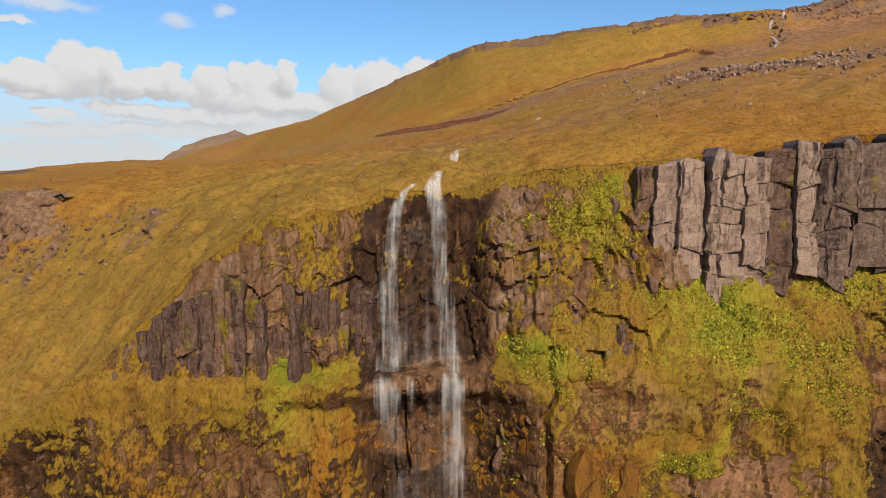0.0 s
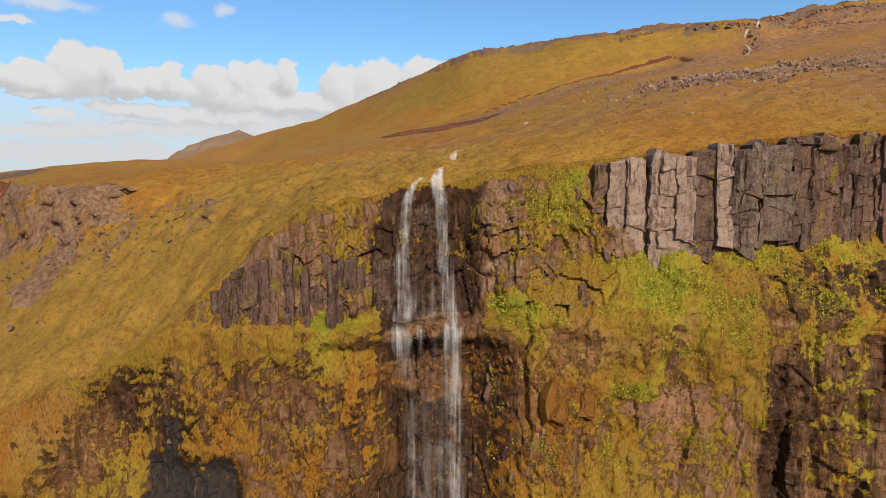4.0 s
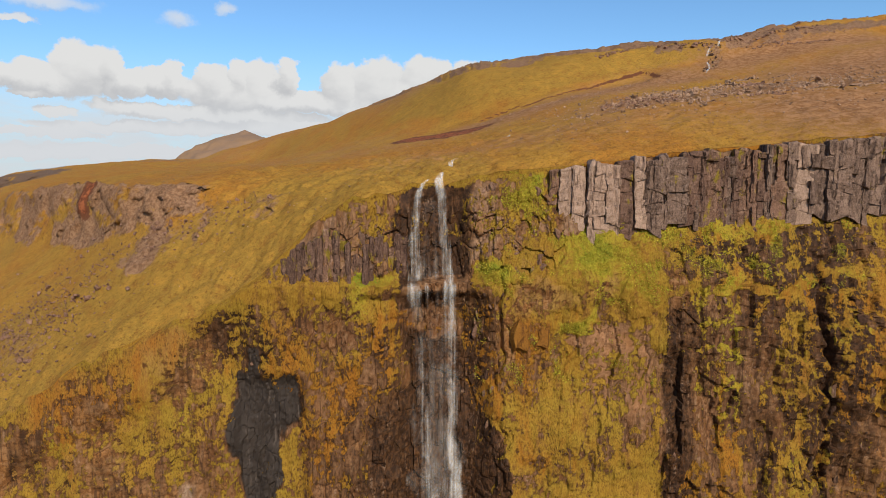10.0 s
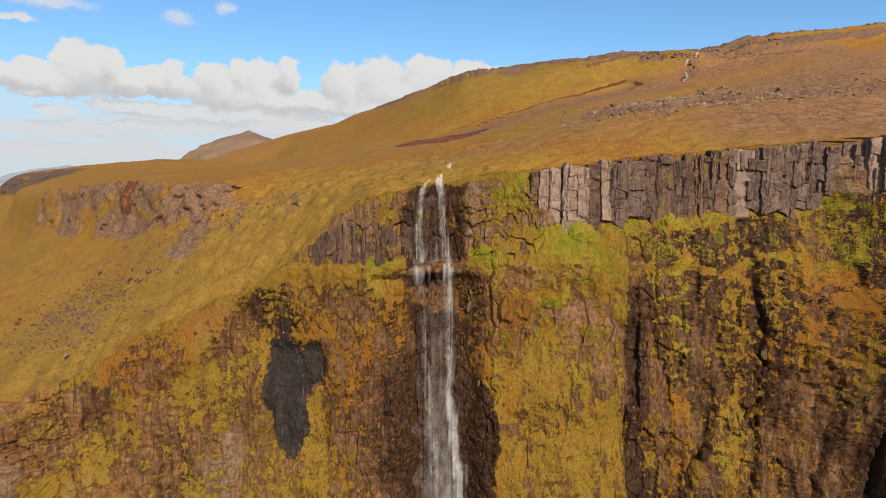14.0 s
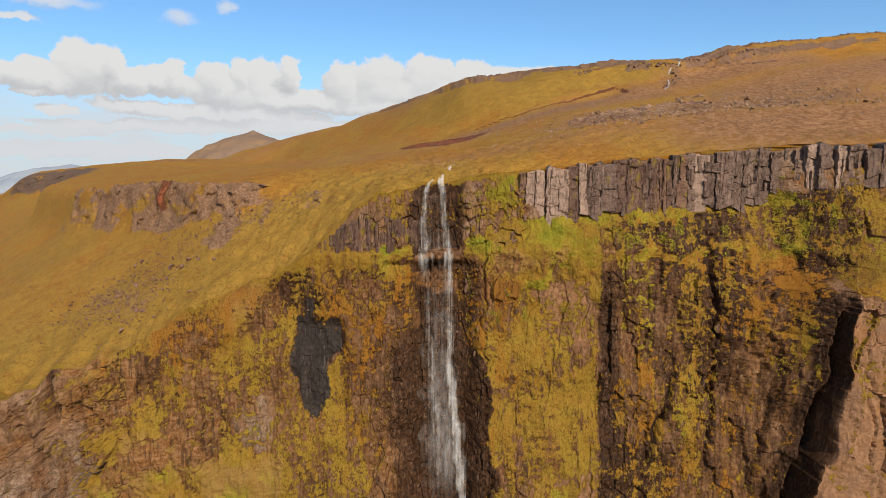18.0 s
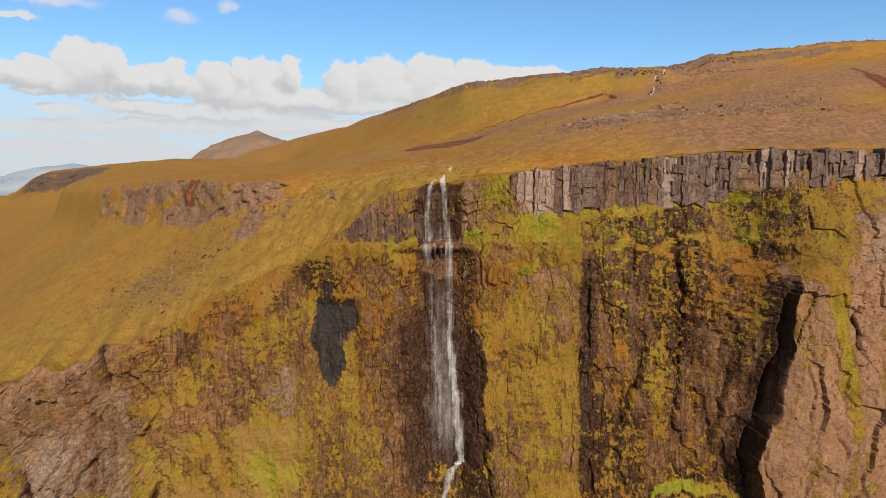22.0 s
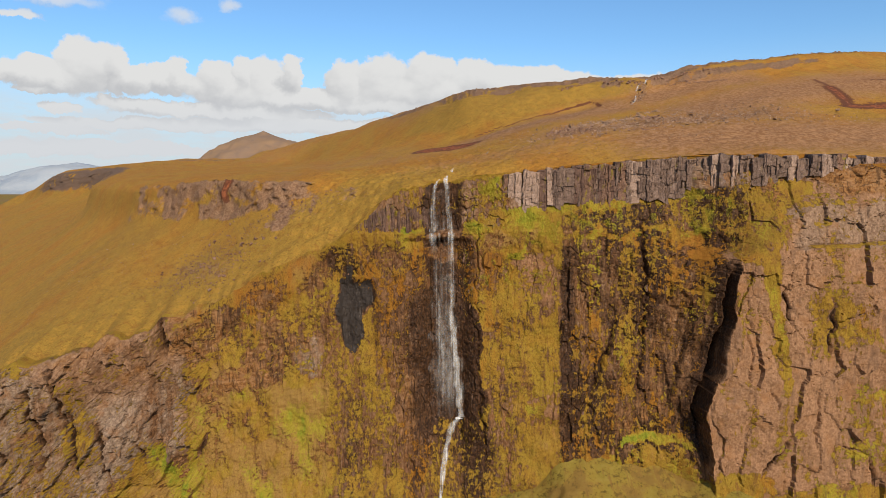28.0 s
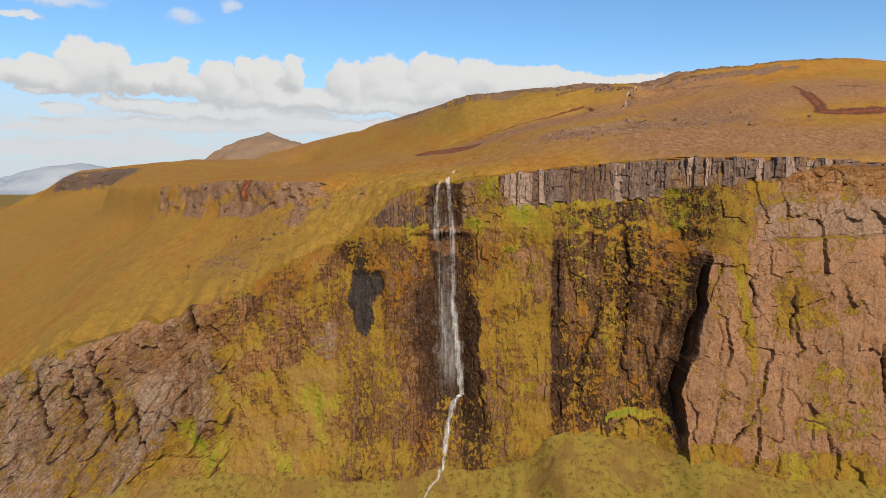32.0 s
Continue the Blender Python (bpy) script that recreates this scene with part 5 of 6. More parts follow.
def column(name, x0, x1, z0, z1, y, deep, mat, faces=3, step=0.8, wobble=0.05, lean=0.0, breaks=(0.9, 3.4), shift=0.22, cut_in=(0.08, 0.26)):
    """One basalt column: flat facets, broken across into drums that have slipped a little, with an uneven head and foot."""
    w = x1 - x0
    turn = sorted([0.0] + [RND.uniform(0.12, 0.9) for _ in range(faces - 1)] + [1.0])
    depth = [RND.uniform(*cut_in) * w] + [RND.uniform(-0.7, 0.5) * cut_in[1] * w for _ in range(faces - 1)] + [RND.uniform(*cut_in) * w]
    prof = [(0.02 * w, deep, 0)]
    for (a, da), (b, db) in zip(zip(turn, depth), zip(turn[1:], depth[1:])):
        prof += [((a + (b - a) * f) * w, da + (db - da) * f, 1) for f in ((0.0, 0.5) if b < 1 else (0.0, 0.5, 1.0))]
    prof.append((0.98 * w, deep, 0))
    sides = len(prof)
    fresh = lambda k: [RND.uniform(-k, k) * w * mv for _, _, mv in prof]
    bend = fresh(0.02)
    bm = bmesh.new()
    levels, z, sx, sy, cut, grow = [], z0, 0.0, 0.0, RND.uniform(*breaks), 1.0
    run = 0.0
    tilt = RND.uniform(-0.3, 0.3)
    while z < z1 - 0.3:
        levels.append((z, sx, sy, 0.0, 0.0, bend))
        s = RND.uniform(0.6, 1.2) * step
        z, run = z + s, run + s
        if run > cut and z < z1 - 0.7:
            tilt = RND.uniform(-0.45, 0.45)
            levels.append((z, sx, sy, 0.0, tilt, bend))
            levels.append((z + 0.04, sx, sy + 0.14, 0.0, tilt, bend))
            sx, sy, bend = RND.uniform(-0.06, 0.06) * w, RND.uniform(-1, 1) * shift, fresh(0.09)
            levels.append((z + 0.09, sx, sy, 0.0, tilt, bend))
            z, run, cut = z + 0.5 * step, 0.0, RND.uniform(*breaks)
    levels.append((z1 - 0.18, sx, sy, 0.0, 0.0, bend))
    levels.append((z1, sx, sy, 0.15 * w, RND.uniform(-0.3, 0.3), bend))
    rings = []
    foot = RND.uniform(-0.7, 0.7)
    for k, (z, ax, ay, inset, sl, dents) in enumerate(levels):
        ring = []
        for (px, py, mv), dent in zip(prof, dents):
            t = px / w
            q = z + sl * (t - 0.5) * w + (foot * (t - 0.5) * w if k == 0 else 0)
            ring.append(bm.verts.new((x0 + px + (0.5 - t) * 2 * inset + ax + lean * (z - z0) + RND.uniform(-wobble, wobble) * w * mv,
                                      y + py + dent + (ay + inset + RND.uniform(-wobble, wobble) * w) * mv, q + RND.uniform(-0.04, 0.04))))
        rings.append(ring)
    for a, b in zip(rings, rings[1:]):
        for i in range(sides - 1):
            bm.faces.new((a[i], a[i + 1], b[i + 1], b[i]))
        bm.faces.new((a[-1], a[0], b[0], b[-1]))
    for v in bm.verts:                                      # worn and chipped out of true
        q = noise.noise_vector(v.co * 0.7) * 0.16 + noise.noise_vector(v.co * 2.3) * 0.12
        v.co += Vector((q.x, q.y, q.z * 0.6))
    bm.faces.new(rings[-1])
    bm.faces.new(list(reversed(rings[0])))
    return part(name, bm, mat, cliff)


def colonnade():
    # the big pale face with its open crack, then the dark facet beside it
    # the facet turned from the sun has its shade in the darker stone colour
    for x0, x1, tone, out, lift in ((13.3, 14.8, MAT_BROWN, -0.35, 2.6), (14.5, 16.3, MAT_PALE, 0.05, 1.2), (16.1, 17.8, MAT_PALE, 0.22, 0.4), 
                                    (18.0, 20.3, MAT_PALE, 0.62, -0.3), (20.25, 22.0, MAT_PALE, 0.66, -0.5), (21.7, 24.3, MAT_DUSK, 0.30, 0.2)):
        m = (x0 + x1) / 2
        yl, zl = (float(v[0]) for v in lip(np.array([m])))
        base = float(BASE(np.array([m]))[0])
        front = float(cliff_depth(np.array([m]), np.array([base + 0.8]))[0])
        column("basalt_column", x0, x1, base + lift, zl + RND.uniform(-0.45, 0.15), front - out, max(1.4, yl - front + out + 0.6), tone, 3, 0.5, 0.03, 0.0, (0.8, 2.6), 0.12, (0.0, 0.07))
    x = 24.0
    while x < 116:
        w = RND.choice((RND.uniform(0.6, 1.1), RND.uniform(1.0, 1.8), RND.uniform(1.6, 2.9))) * (1.0 if x < 60 else 1.25)
        m = x + w / 2
        yl, zl = (float(v[0]) for v in lip(np.array([m])))
        base = float(BASE(np.array([m]))[0])
        front = float(cliff_depth(np.array([m]), np.array([base + 0.8]))[0])
        out = RND.uniform(-0.05, 0.20) + 0.14 * math.sin(x * 0.8) + 0.45 * math.sin(x * 0.31) + 0.22
        top = zl + RND.choice((RND.uniform(-0.4, 0.1), RND.uniform(-1.2, 0.0)))
        low = base + RND.choice((RND.uniform(-1.0, -0.3), RND.uniform(-0.8, 0.0), RND.uniform(-0.5, 0.2), RND.uniform(0.2, 1.0)))
        if top - low > 0.8:
            tone = RND.choice((MAT_COLUMN, MAT_COLUMN, MAT_COLUMN, MAT_COLUMN, MAT_PALE, MAT_BROWN))
            if 28 < x < 43 and RND.random() < 0.6:
                tone = RND.choice((MAT_BROWN, MAT_DUSK))
            if x > 54 and RND.random() < 0.35:
                tone = MAT_PALE
            column("basalt_column", x, x + w + 0.40, low, top, front - out, max(1.4, yl - front + out + 0.6), tone, RND.choice((2, 2, 3, 4)), 0.55, 0.03,
                   RND.uniform(-0.035, 0.035), (0.5, 2.4), 0.24, (-0.06, 0.08))
            if RND.random() < 0.45:                         # a broken stump stands against its foot or its head
                h = RND.uniform(0.25, 0.6) * (top - low)
                b = low - RND.uniform(0.0, 0.8) if RND.random() < 0.6 else top - h - 0.2
                sx = x + RND.uniform(0, 0.5) * w
                column("basalt_column", sx, sx + RND.uniform(0.5, 1.0), b, b + h, front - out - RND.uniform(0.15, 0.5), 1.6, RND.choice((tone, MAT_COLUMN)), 2, 0.6, 0.05, 0.0, (0.6, 1.8), 0.15, (0.02, 0.22))
        x += w * RND.uniform(0.86, 0.98)
    # thinner dark columns under the turf beside the falls
    x = -27.2
    while x < -5.2:
        w = RND.uniform(0.45, 0.95)
        m = x + w / 2
        yl, zl = (float(v[0]) for v in lip(np.array([m])))
        base = 62.9 + RND.uniform(-0.4, 1.4) + (1.0 if m > -9 else 0)
        top = min(zl - RND.uniform(0.3, 2.6), 62.9 + 10.0 * RND.uniform(0.5, 1.0))
        if m > -12:
            top = min(top, base + RND.uniform(3.5, 8.0))
        front = min(on_cliff(m, base + f * (top - base)) for f in (0.1, 0.35, 0.6, 0.85)) + 0.15
        if top - base > 0.9 and RND.random() > 0.06:
            column("basalt_column", x, x + w + 0.04, base, top, front - RND.uniform(0.0, 0.16), 1.6, MAT_BLACK if m < -24.5 or RND.random() < 0.1 else MAT_DUSK if RND.random() < 0.7 else MAT_BROWN, 3, 0.7, 0.06, RND.uniform(-0.03, 0.05), (0.9, 4.0), 0.16)
        x += w * RND.uniform(0.92, 1.1)


colonnade()

# ---------------------------------------------------------------- loose rock


def stone_mesh(name, seed, mat, flat=0.75, sub=2):
    """An angular stone about 1 m across."""
    r = random.Random(seed)
    bm = bmesh.new()
    bmesh.ops.create_icosphere(bm, subdivisions=sub, radius=0.5)
    cuts = [(Vector((r.gauss(0, 1), r.gauss(0, 1), r.gauss(0, 1))).normalized(), r.uniform(0.13, 0.33)) for _ in range(12)]
    s = Vector((r.uniform(0.8, 1.25), r.uniform(0.75, 1.1), flat * r.uniform(0.8, 1.2)))
    for v in bm.verts:
        for n, d in cuts:
            k = v.co.dot(n)
            if k > d:
                v.co -= n * (k - d)
        v.co += Vector((r.uniform(-1, 1), r.uniform(-1, 1), r.uniform(-1, 1))) * 0.018
        v.co = Vector((v.co.x * s.x, v.co.y * s.y, v.co.z * s.z))
    me = bpy.data.meshes.new(name)
    bm.to_mesh(me)
    bm.free()
    me.materials.append(mat)
    return me


BOULDERS = [stone_mesh("boulder", 30 + i, MAT_BOULDER, 0.7) for i in range(8)]
DARKS = [stone_mesh("rock", 60 + i, MAT_BLACK if i % 2 else MAT_BROWN, 1.25) for i in range(8)]
BROWNS = [stone_mesh("rock", 75 + i, MAT_BROWN, 0.85) for i in range(6)]
PINKS = [stone_mesh("rock", 90 + i, MAT_PINK, 1.2) for i in range(6)]
SCREES = [stone_mesh("boulder", 135 + i, MAT_SCREE, 0.8) for i in range(6)]
CRAGS = [stone_mesh("crag", 120 + i, MAT_BOULDER, 0.85) for i in range(6)]


def boulder(x, y, size, label, group, key="hill", kinds=None):
    z = on_grid(key, x, y)
    ob = new("boulder", RND.choice(kinds or BOULDERS))
    ob.matrix_world = pose(x, y, z + 0.10 * size, RND.uniform(-14, 14), RND.uniform(-14, 14), RND.uniform(0, 360)) @ Matrix.Diagonal((size, size * RND.uniform(0.8, 1.1), size * RND.uniform(0.75, 1.1), 1))
    return tagged(ob, label, "boulder", group)


def scatter(n, x0, y0, x1, y1, spread, small, large, label, group, kinds=None, loose=0):
    """Boulders along a line of the slope, and loose more of them joined into one rubble mesh; those of the far skyline are all joined."""
    bits = []
    shapes = lambda meshes: [(np.array([v.co[:] for v in me.vertices]), [p.vertices[:] for p in me.polygons]) for me in meshes]
    small_ones, large_ones = shapes(PEBBLES), shapes(kinds or BOULDERS)
    for k in range(n + loose):
        t = RND.random()
        x, y = x0 + t * (x1 - x0) + RND.gauss(0, spread), y0 + t * (y1 - y0) + RND.gauss(0, spread * 0.7)
        yl = float(lip(np.array([x]))[0][0])
        if y < yl + 1.2:
            continue
        size = small + (large - small) * RND.random() ** 2.2
        if k < n and group != "skyline crags":
            boulder(x, y, size, label, group, "hill", kinds)
        else:
            bits.append((x, y, on_grid("hill", x, y), size if k < n else small * RND.uniform(0.5, 1.5), large_ones if k < n else small_ones))
    if bits:
        V, F, at = [], [], 0
        for x, y, z, s, src in bits:
            v, f = src[RND.randrange(len(src))]
            a = RND.uniform(0, 6.28)
            rot = np.array([[math.cos(a), -math.sin(a), 0], [math.sin(a), math.cos(a), 0], [0, 0, 1]])
            V.append((v * s) @ rot.T + np.array([x, y, z + 0.05 * s]))
            F += [tuple(i + at for i in p) for p in f]
            at += len(v)
        me = bpy.data.meshes.new("rubble")
        me.from_pydata(np.concatenate(V).tolist(), [], F)
        me.materials.append(MAT_SCREE if kinds is SCREES or group == "skyline crags" else MAT_BOULDER)
        note = "dark weathered rocks crowding the far skyline" if group == "skyline crags" else "loose weathered stones strewn over the heath and grass"
        tagged(new("rubble", me), note, "rubble", "", "stuff")


PEBBLES = [stone_mesh("pebble", 150 + i, MAT_BOULDER, 0.75, 1) for i in range(5)]
BANK, HEATH = "grey-brown lichened boulder bedded in the heath bank", "weathered brown boulder lying on the open heath"
CRAG, SCREE, TURF = "dark weathered rock of the skyline crag", "purple-brown fallen rock on the grass slope", "brown rock showing through the grass slope"
scatter(26, 34, 80, 62, 88, 9.5, 0.8, 2.4, BANK, "boulders on the bank", None, 300)
scatter(26, 62, 88, 98, 92, 12.0, 0.8, 2.4, BANK, "boulders on the bank", None, 380)
scatter(16, 36, 74, 120, 84, 12.0, 0.6, 1.8, BANK, "boulders on the bank", None, 500)
scatter(10, 40, 98, 104, 104, 12.0, 0.6, 1.6, BANK, "boulders on the bank", None, 500)
scatter(10, 31, 85, 38, 93, 1.6, 0.8, 2.2, BANK, "boulders on the bank", SCREES, 60)
scatter(30, 38, 91, 57, 101, 2.2, 0.9, 2.8, BANK, "boulders on the bank", None, 160)
scatter(24, 57, 101, 73, 115, 1.8, 0.8, 2.4, BANK, "boulders on the bank", None, 120)
scatter(14, 35, 78, 44, 88, 2.4, 0.7, 2.0, BANK, "boulders on the bank", SCREES, 120)
scatter(6, 70, 105, 64, 95, 1.2, 1.6, 3.0, BANK, "boulders on the bank", SCREES, 30)
scatter(10, 49, 66, 60, 72, 2.2, 0.6, 1.6, BANK, "boulders on the bank", SCREES, 60)
scatter(8, 40, 64, 43, 68, 1.2, 0.6, 1.4, BANK, "boulders on the bank", None, 30)
scatter(18, 66, 157, 79, 150, 0.9, 0.8, 2.2, CRAG, "skyline crags", SCREES, 60)
scatter(30, 84, 151, 117, 156, 1.1, 0.9, 2.4, CRAG, "skyline crags", SCREES, 140)
scatter(20, 89, 147.8, 112, 145, 0.9, 0.8, 1.9, CRAG, "skyline crags", SCREES, 90)
scatter(14, 48, 159, 57, 160, 1.2, 0.8, 2.0, CRAG, "skyline crags", SCREES, 60)
scatter(26, 20, 95, 110, 105, 9, 0.5, 1.6, HEATH, "boulders on the heath", None, 420)
scatter(10, 10, 62, 70, 58, 6, 0.4, 1.2, HEATH, "boulders on the heath", None, 160)
scatter(6, 20, 122, 62, 136, 6, 0.5, 1.4, HEATH, "boulders on the heath", None, 200)
scatter(14, 85, 152, 101, 162, 1.8, 0.5, 1.5, CRAG, "skyline crags", CRAGS, 120)
scatter(26, 102, 162, 192, 189, 2.2, 0.5, 1.6, CRAG, "skyline crags", CRAGS, 420)
scatter(10, 54, 168, 72, 160, 2.0, 0.5, 1.3, CRAG, "skyline crags", CRAGS, 80)
scatter(8, 32, 178, 52, 168, 2.4, 0.4, 1.2, CRAG, "skyline crags", CRAGS, 90)
scatter(6, 98, 149, 130, 158, 1.6, 0.5, 1.4, CRAG, "skyline crags", CRAGS, 160)
scatter(5, -6, 206, 26, 180, 4, 0.5, 1.3, CRAG, "skyline crags", CRAGS, 120)
scatter(26, 81, 150.5, 72, 136, 1.0, 0.6, 1.5, "dark wet rock beside the small far waterfall", "rocks by the far fall", DARKS, 60)
scatter(60, -54, 47, -76, 60, 6.0, 0.5, 1.9, SCREE, "scree on the slope", SCREES, 700)
scatter(0, -30, 46, -130, 80, 14, 0.3, 0.6, TURF, "rocks in the turf", None, 700)
scatter(0, -20, 100, 120, 120, 26, 0.3, 0.7, HEATH, "boulders on the heath", None, 900)
scatter(30, -50, 54, -72, 74, 5.5, 0.4, 1.6, SCREE, "scree on the slope", SCREES, 160)
scatter(26, -52, 61, -28, 53, 2.6, 0.5, 1.7, SCREE, "scree on the slope", SCREES, 140)
scatter(18, -16, 46, -34, 52, 3.0, 0.3, 0.75, TURF, "rocks in the turf")
scatter(12, -80, 70, -125, 100, 8, 0.4, 1.3, TURF, "rocks in the turf", None, 60)


def cliff_rocks(n, x0, x1, z0, z1, kinds, small, large, name="rock"):
    """Blocks that stand out from the face."""
    for _ in range(n):
        x, z = RND.uniform(x0, x1), RND.uniform(z0, z1)
        s = small + (large - small) * RND.random() ** 1.8
        if z > float(lip(np.array([x]))[1][0]) - 1.6:
            continue
        ob = new(name, RND.choice(kinds))
        ob.parent = cliff
        ob.matrix_world = pose(x, on_cliff(x, z) + 0.16 * s, z, RND.uniform(-12, 12), RND.uniform(-16, 16), RND.uniform(-40, 40)) @ Matrix.Diagonal((s * 0.8, s * 0.7, s * RND.uniform(0.9, 1.5), 1))


cliff_rocks(80, 28, 60, 10, 63, DARKS, 0.5, 2.2)
cliff_rocks(80, 3.6, 14.5, 64, 79, BROWNS, 0.5, 2.1)
cliff_rocks(26, 3, 8, 44, 64, DARKS, 0.5, 1.6)
cliff_rocks(30, -28, -6, 52, 64, BROWNS, 0.35, 1.0)
cliff_rocks(24, -14, -4.5, 68, 75, BROWNS, 0.4, 1.4)
cliff_rocks(12, 66, 112, 8, 72, PINKS, 0.6, 2.2)
cliff_rocks(34, -118, -60, -4, 36, PINKS, 0.7, 2.6)
cliff_rocks(14, 12, 26, 20, 56, DARKS, 0.3, 0.7)
cliff_rocks(16, 27, 62, 65, 71, DARKS, 0.5, 1.3)


def slab(x0, x1, z0, z1, proud, slant):
    """A smooth rusty slab standing out of the moss, worn at its edges."""
    bm = bmesh.new()
    n, rows = 7, 9
    y0 = min(on_cliff(x, z) for x in (x0, (x0 + x1) / 2, x1) for z in (z0, (z0 + z1) / 2, z1))
    grid = []
    for j in range(rows):
        v = j / (rows - 1)
        row = []
        for i in range(n):
            u = i / (n - 1)
            rim = min(u, 1 - u, v, 1 - v)
            back = 0.8 * (1 - min(1.0, rim * 9)) ** 2
            row.append(bm.verts.new((x0 + (x1 - x0) * (u + 0.10 * math.sin(7 * v + x0) * (1 - u)) + slant * v + RND.uniform(-0.10, 0.10), y0 - proud + back + 0.35 * v + RND.uniform(-0.03, 0.03), z0 + (z1 - z0) * v + 0.25 * math.sin(5 * u) * (1 - v) + 0.6 * math.sin(4 * u + x0) * v + RND.uniform(-0.05, 0.05))))
        grid.append(row)
    for a, b in zip(grid, grid[1:]):
        for i in range(n - 1):
            bm.faces.new((a[i], a[i + 1], b[i + 1], b[i]))
    rim = grid[0] + [r[-1] for r in grid[1:]] + list(reversed(grid[-1][:-1])) + [r[0] for r in reversed(grid[1:-1])]
    far = [bm.verts.new(v.co + Vector((0, 1.6, 0))) for v in rim]
    for i in range(len(rim)):
        k = (i + 1) % len(rim)
        bm.faces.new((rim[k], rim[i], far[i], far[k]))
    bm.faces.new(far)
    return part("rock_slab", bm, MAT_RUST, cliff, "smooth rust-brown rock slab")


slab(8.3, 10.6, 54.6, 59.0, 0.22, 0.3)
slab(11.0, 12.9, 55.0, 58.2, 0.18, 0.5)

# ---------------------------------------------------------------- falling water


def ribbon(name, path, parent, mat, label="", bulge=0.35, cols=18, dense=0.45, seed=0, free=False):
    """Water along a path of (x, y, z, width, amount): a rounded body, open at the ends."""
    path = np.array(path, float)
    if free:                                  # hang clear of the rock
        for q in path:
            q[1] = min([q[1]] + [on_cliff(q[0] + e * q[3], q[2] + h) - 0.3 for e in (-0.4, 0, 0.4) for h in (-0.8, 0.3)])
    seg = np.concatenate([[0], np.cumsum(np.linalg.norm(np.diff(path[:, :3], axis=0), axis=1))])
    q = np.linspace(0, seg[-1], max(6, int(seg[-1] / dense)))
    C = curve(seg, path, q)
    th = np.linspace(0, 2 * np.pi, cols, endpoint=False)
    th = np.append(th, 2 * np.pi)
    wob = 1 + 0.16 * grain(q / 1.7, q * 0, q * 0 + seed, 3) + 0.10 * grain(q / 0.6, q * 0, q * 0 + seed, 4)
    half = (C[:, 3] * wob / 2)[:, None]
    X = C[:, 0][:, None] + half * np.cos(th) + (0.10 * C[:, 3] * grain(q / 2.2, q * 0, q * 0 + seed, 6))[:, None]
    Y = C[:, 1][:, None] - bulge * np.maximum(half, 0.15) * np.sin(th)
    Z = np.repeat(C[:, 2][:, None], len(th), 1)
    flow = C[:, 4][:, None] * (0.12 + 0.88 * np.abs(np.sin(th)) ** 0.8) * np.ones_like(X)
    ob = sheet(name, np.stack([X, Y, Z], -1), mat, (("flow", (flow,)),))
    ob.parent = parent
    if label:
        ob["label"] = label
    return ob


waterfall = tagged(new("waterfall"), "tall white two-strand waterfall over a dark wet cliff", "waterfall")
waterfall.location = (0, 0, 0)
ribbon("left_strand", ((-1.9, 44.3, 76.05, 0.45, 0.95), (-2.5, 43.7, 75.7, 0.6, 1.05), (-3.1, 43.0, 74.6, 0.9, 1.0), (-3.5, 42.2, 73.0, 1.3, 0.90), (-3.8, 41.6, 69, 1.8, 0.80), (-3.9, 41.2, 65, 2.1, 0.80), (-3.9, 40.9, 63.0, 2.2, 0.90)), waterfall, MAT_WATER, "white left strand", cols=26)
ribbon("right_strand", ((-0.2, 45.2, 77.0, 0.9, 1.0), (-0.6, 43.6, 76.0, 1.2, 1.1), (-0.4, 42.4, 73.6, 1.5, 0.92), (0.0, 41.6, 69.5, 1.7, 0.84), (0.45, 41.0, 65.5, 1.6, 0.92), (0.55, 40.7, 63.1, 1.6, 0.96)), waterfall, MAT_WATER, "white right strand", seed=5, cols=26)
ribbon("middle_veil", ((-1.6, 43.2, 74.0, 1.4, 0.30), (-1.7, 42.2, 70, 3.0, 0.38), (-1.6, 41.4, 63.2, 4.4, 0.46)), waterfall, MAT_VEIL, "thin spray between the strands", 0.12)
ribbon("lower_left_strand", ((-3.8, 40.7, 63.45, 1.6, 0.72), (-3.7, 40.0, 62.8, 2.2, 0.99), (-3.5, 39.5, 60.4, 2.4, 0.71), (-3.1, 39.2, 54, 2.2, 0.64), (-2.5, 38.8, 44, 2.1, 0.76), (-1.6, 38.3, 36, 1.9, 0.71), (-1.0, 37.8, 29, 2.4, 0.63), (0.6, 37.2, 20, 2.6, 0.59)), waterfall, MAT_WATER, "", 0.2, 26, seed=9, free=True)
ribbon("spray_strand", ((-2.2, 40.5, 63.3, 0.5, 0.6), (-2.1, 40.0, 62.6, 0.9, 0.9), (-2.0, 39.6, 60.0, 0.9, 0.55), (-1.8, 39.3, 57.0, 1.0, 0.30)), waterfall, MAT_WATER, "", 0.2, seed=31, free=True)
ribbon("lower_right_strand", ((0.55, 40.6, 63.5, 1.5, 0.85), (0.6, 39.9, 62.8, 2.3, 1.10), (0.7, 39.4, 60.4, 2.6, 0.92), (0.9, 39.1, 54, 2.2, 0.74), (0.9, 38.7, 45, 1.9, 0.92), (1.6, 38.2, 36, 2.0, 1.00), (2.6, 37.7, 25, 2.1, 1.02), (3.3, 37.2, 18, 1.7, 1.00)), waterfall, MAT_WATER, "", 0.25, 26, seed=12, free=True)
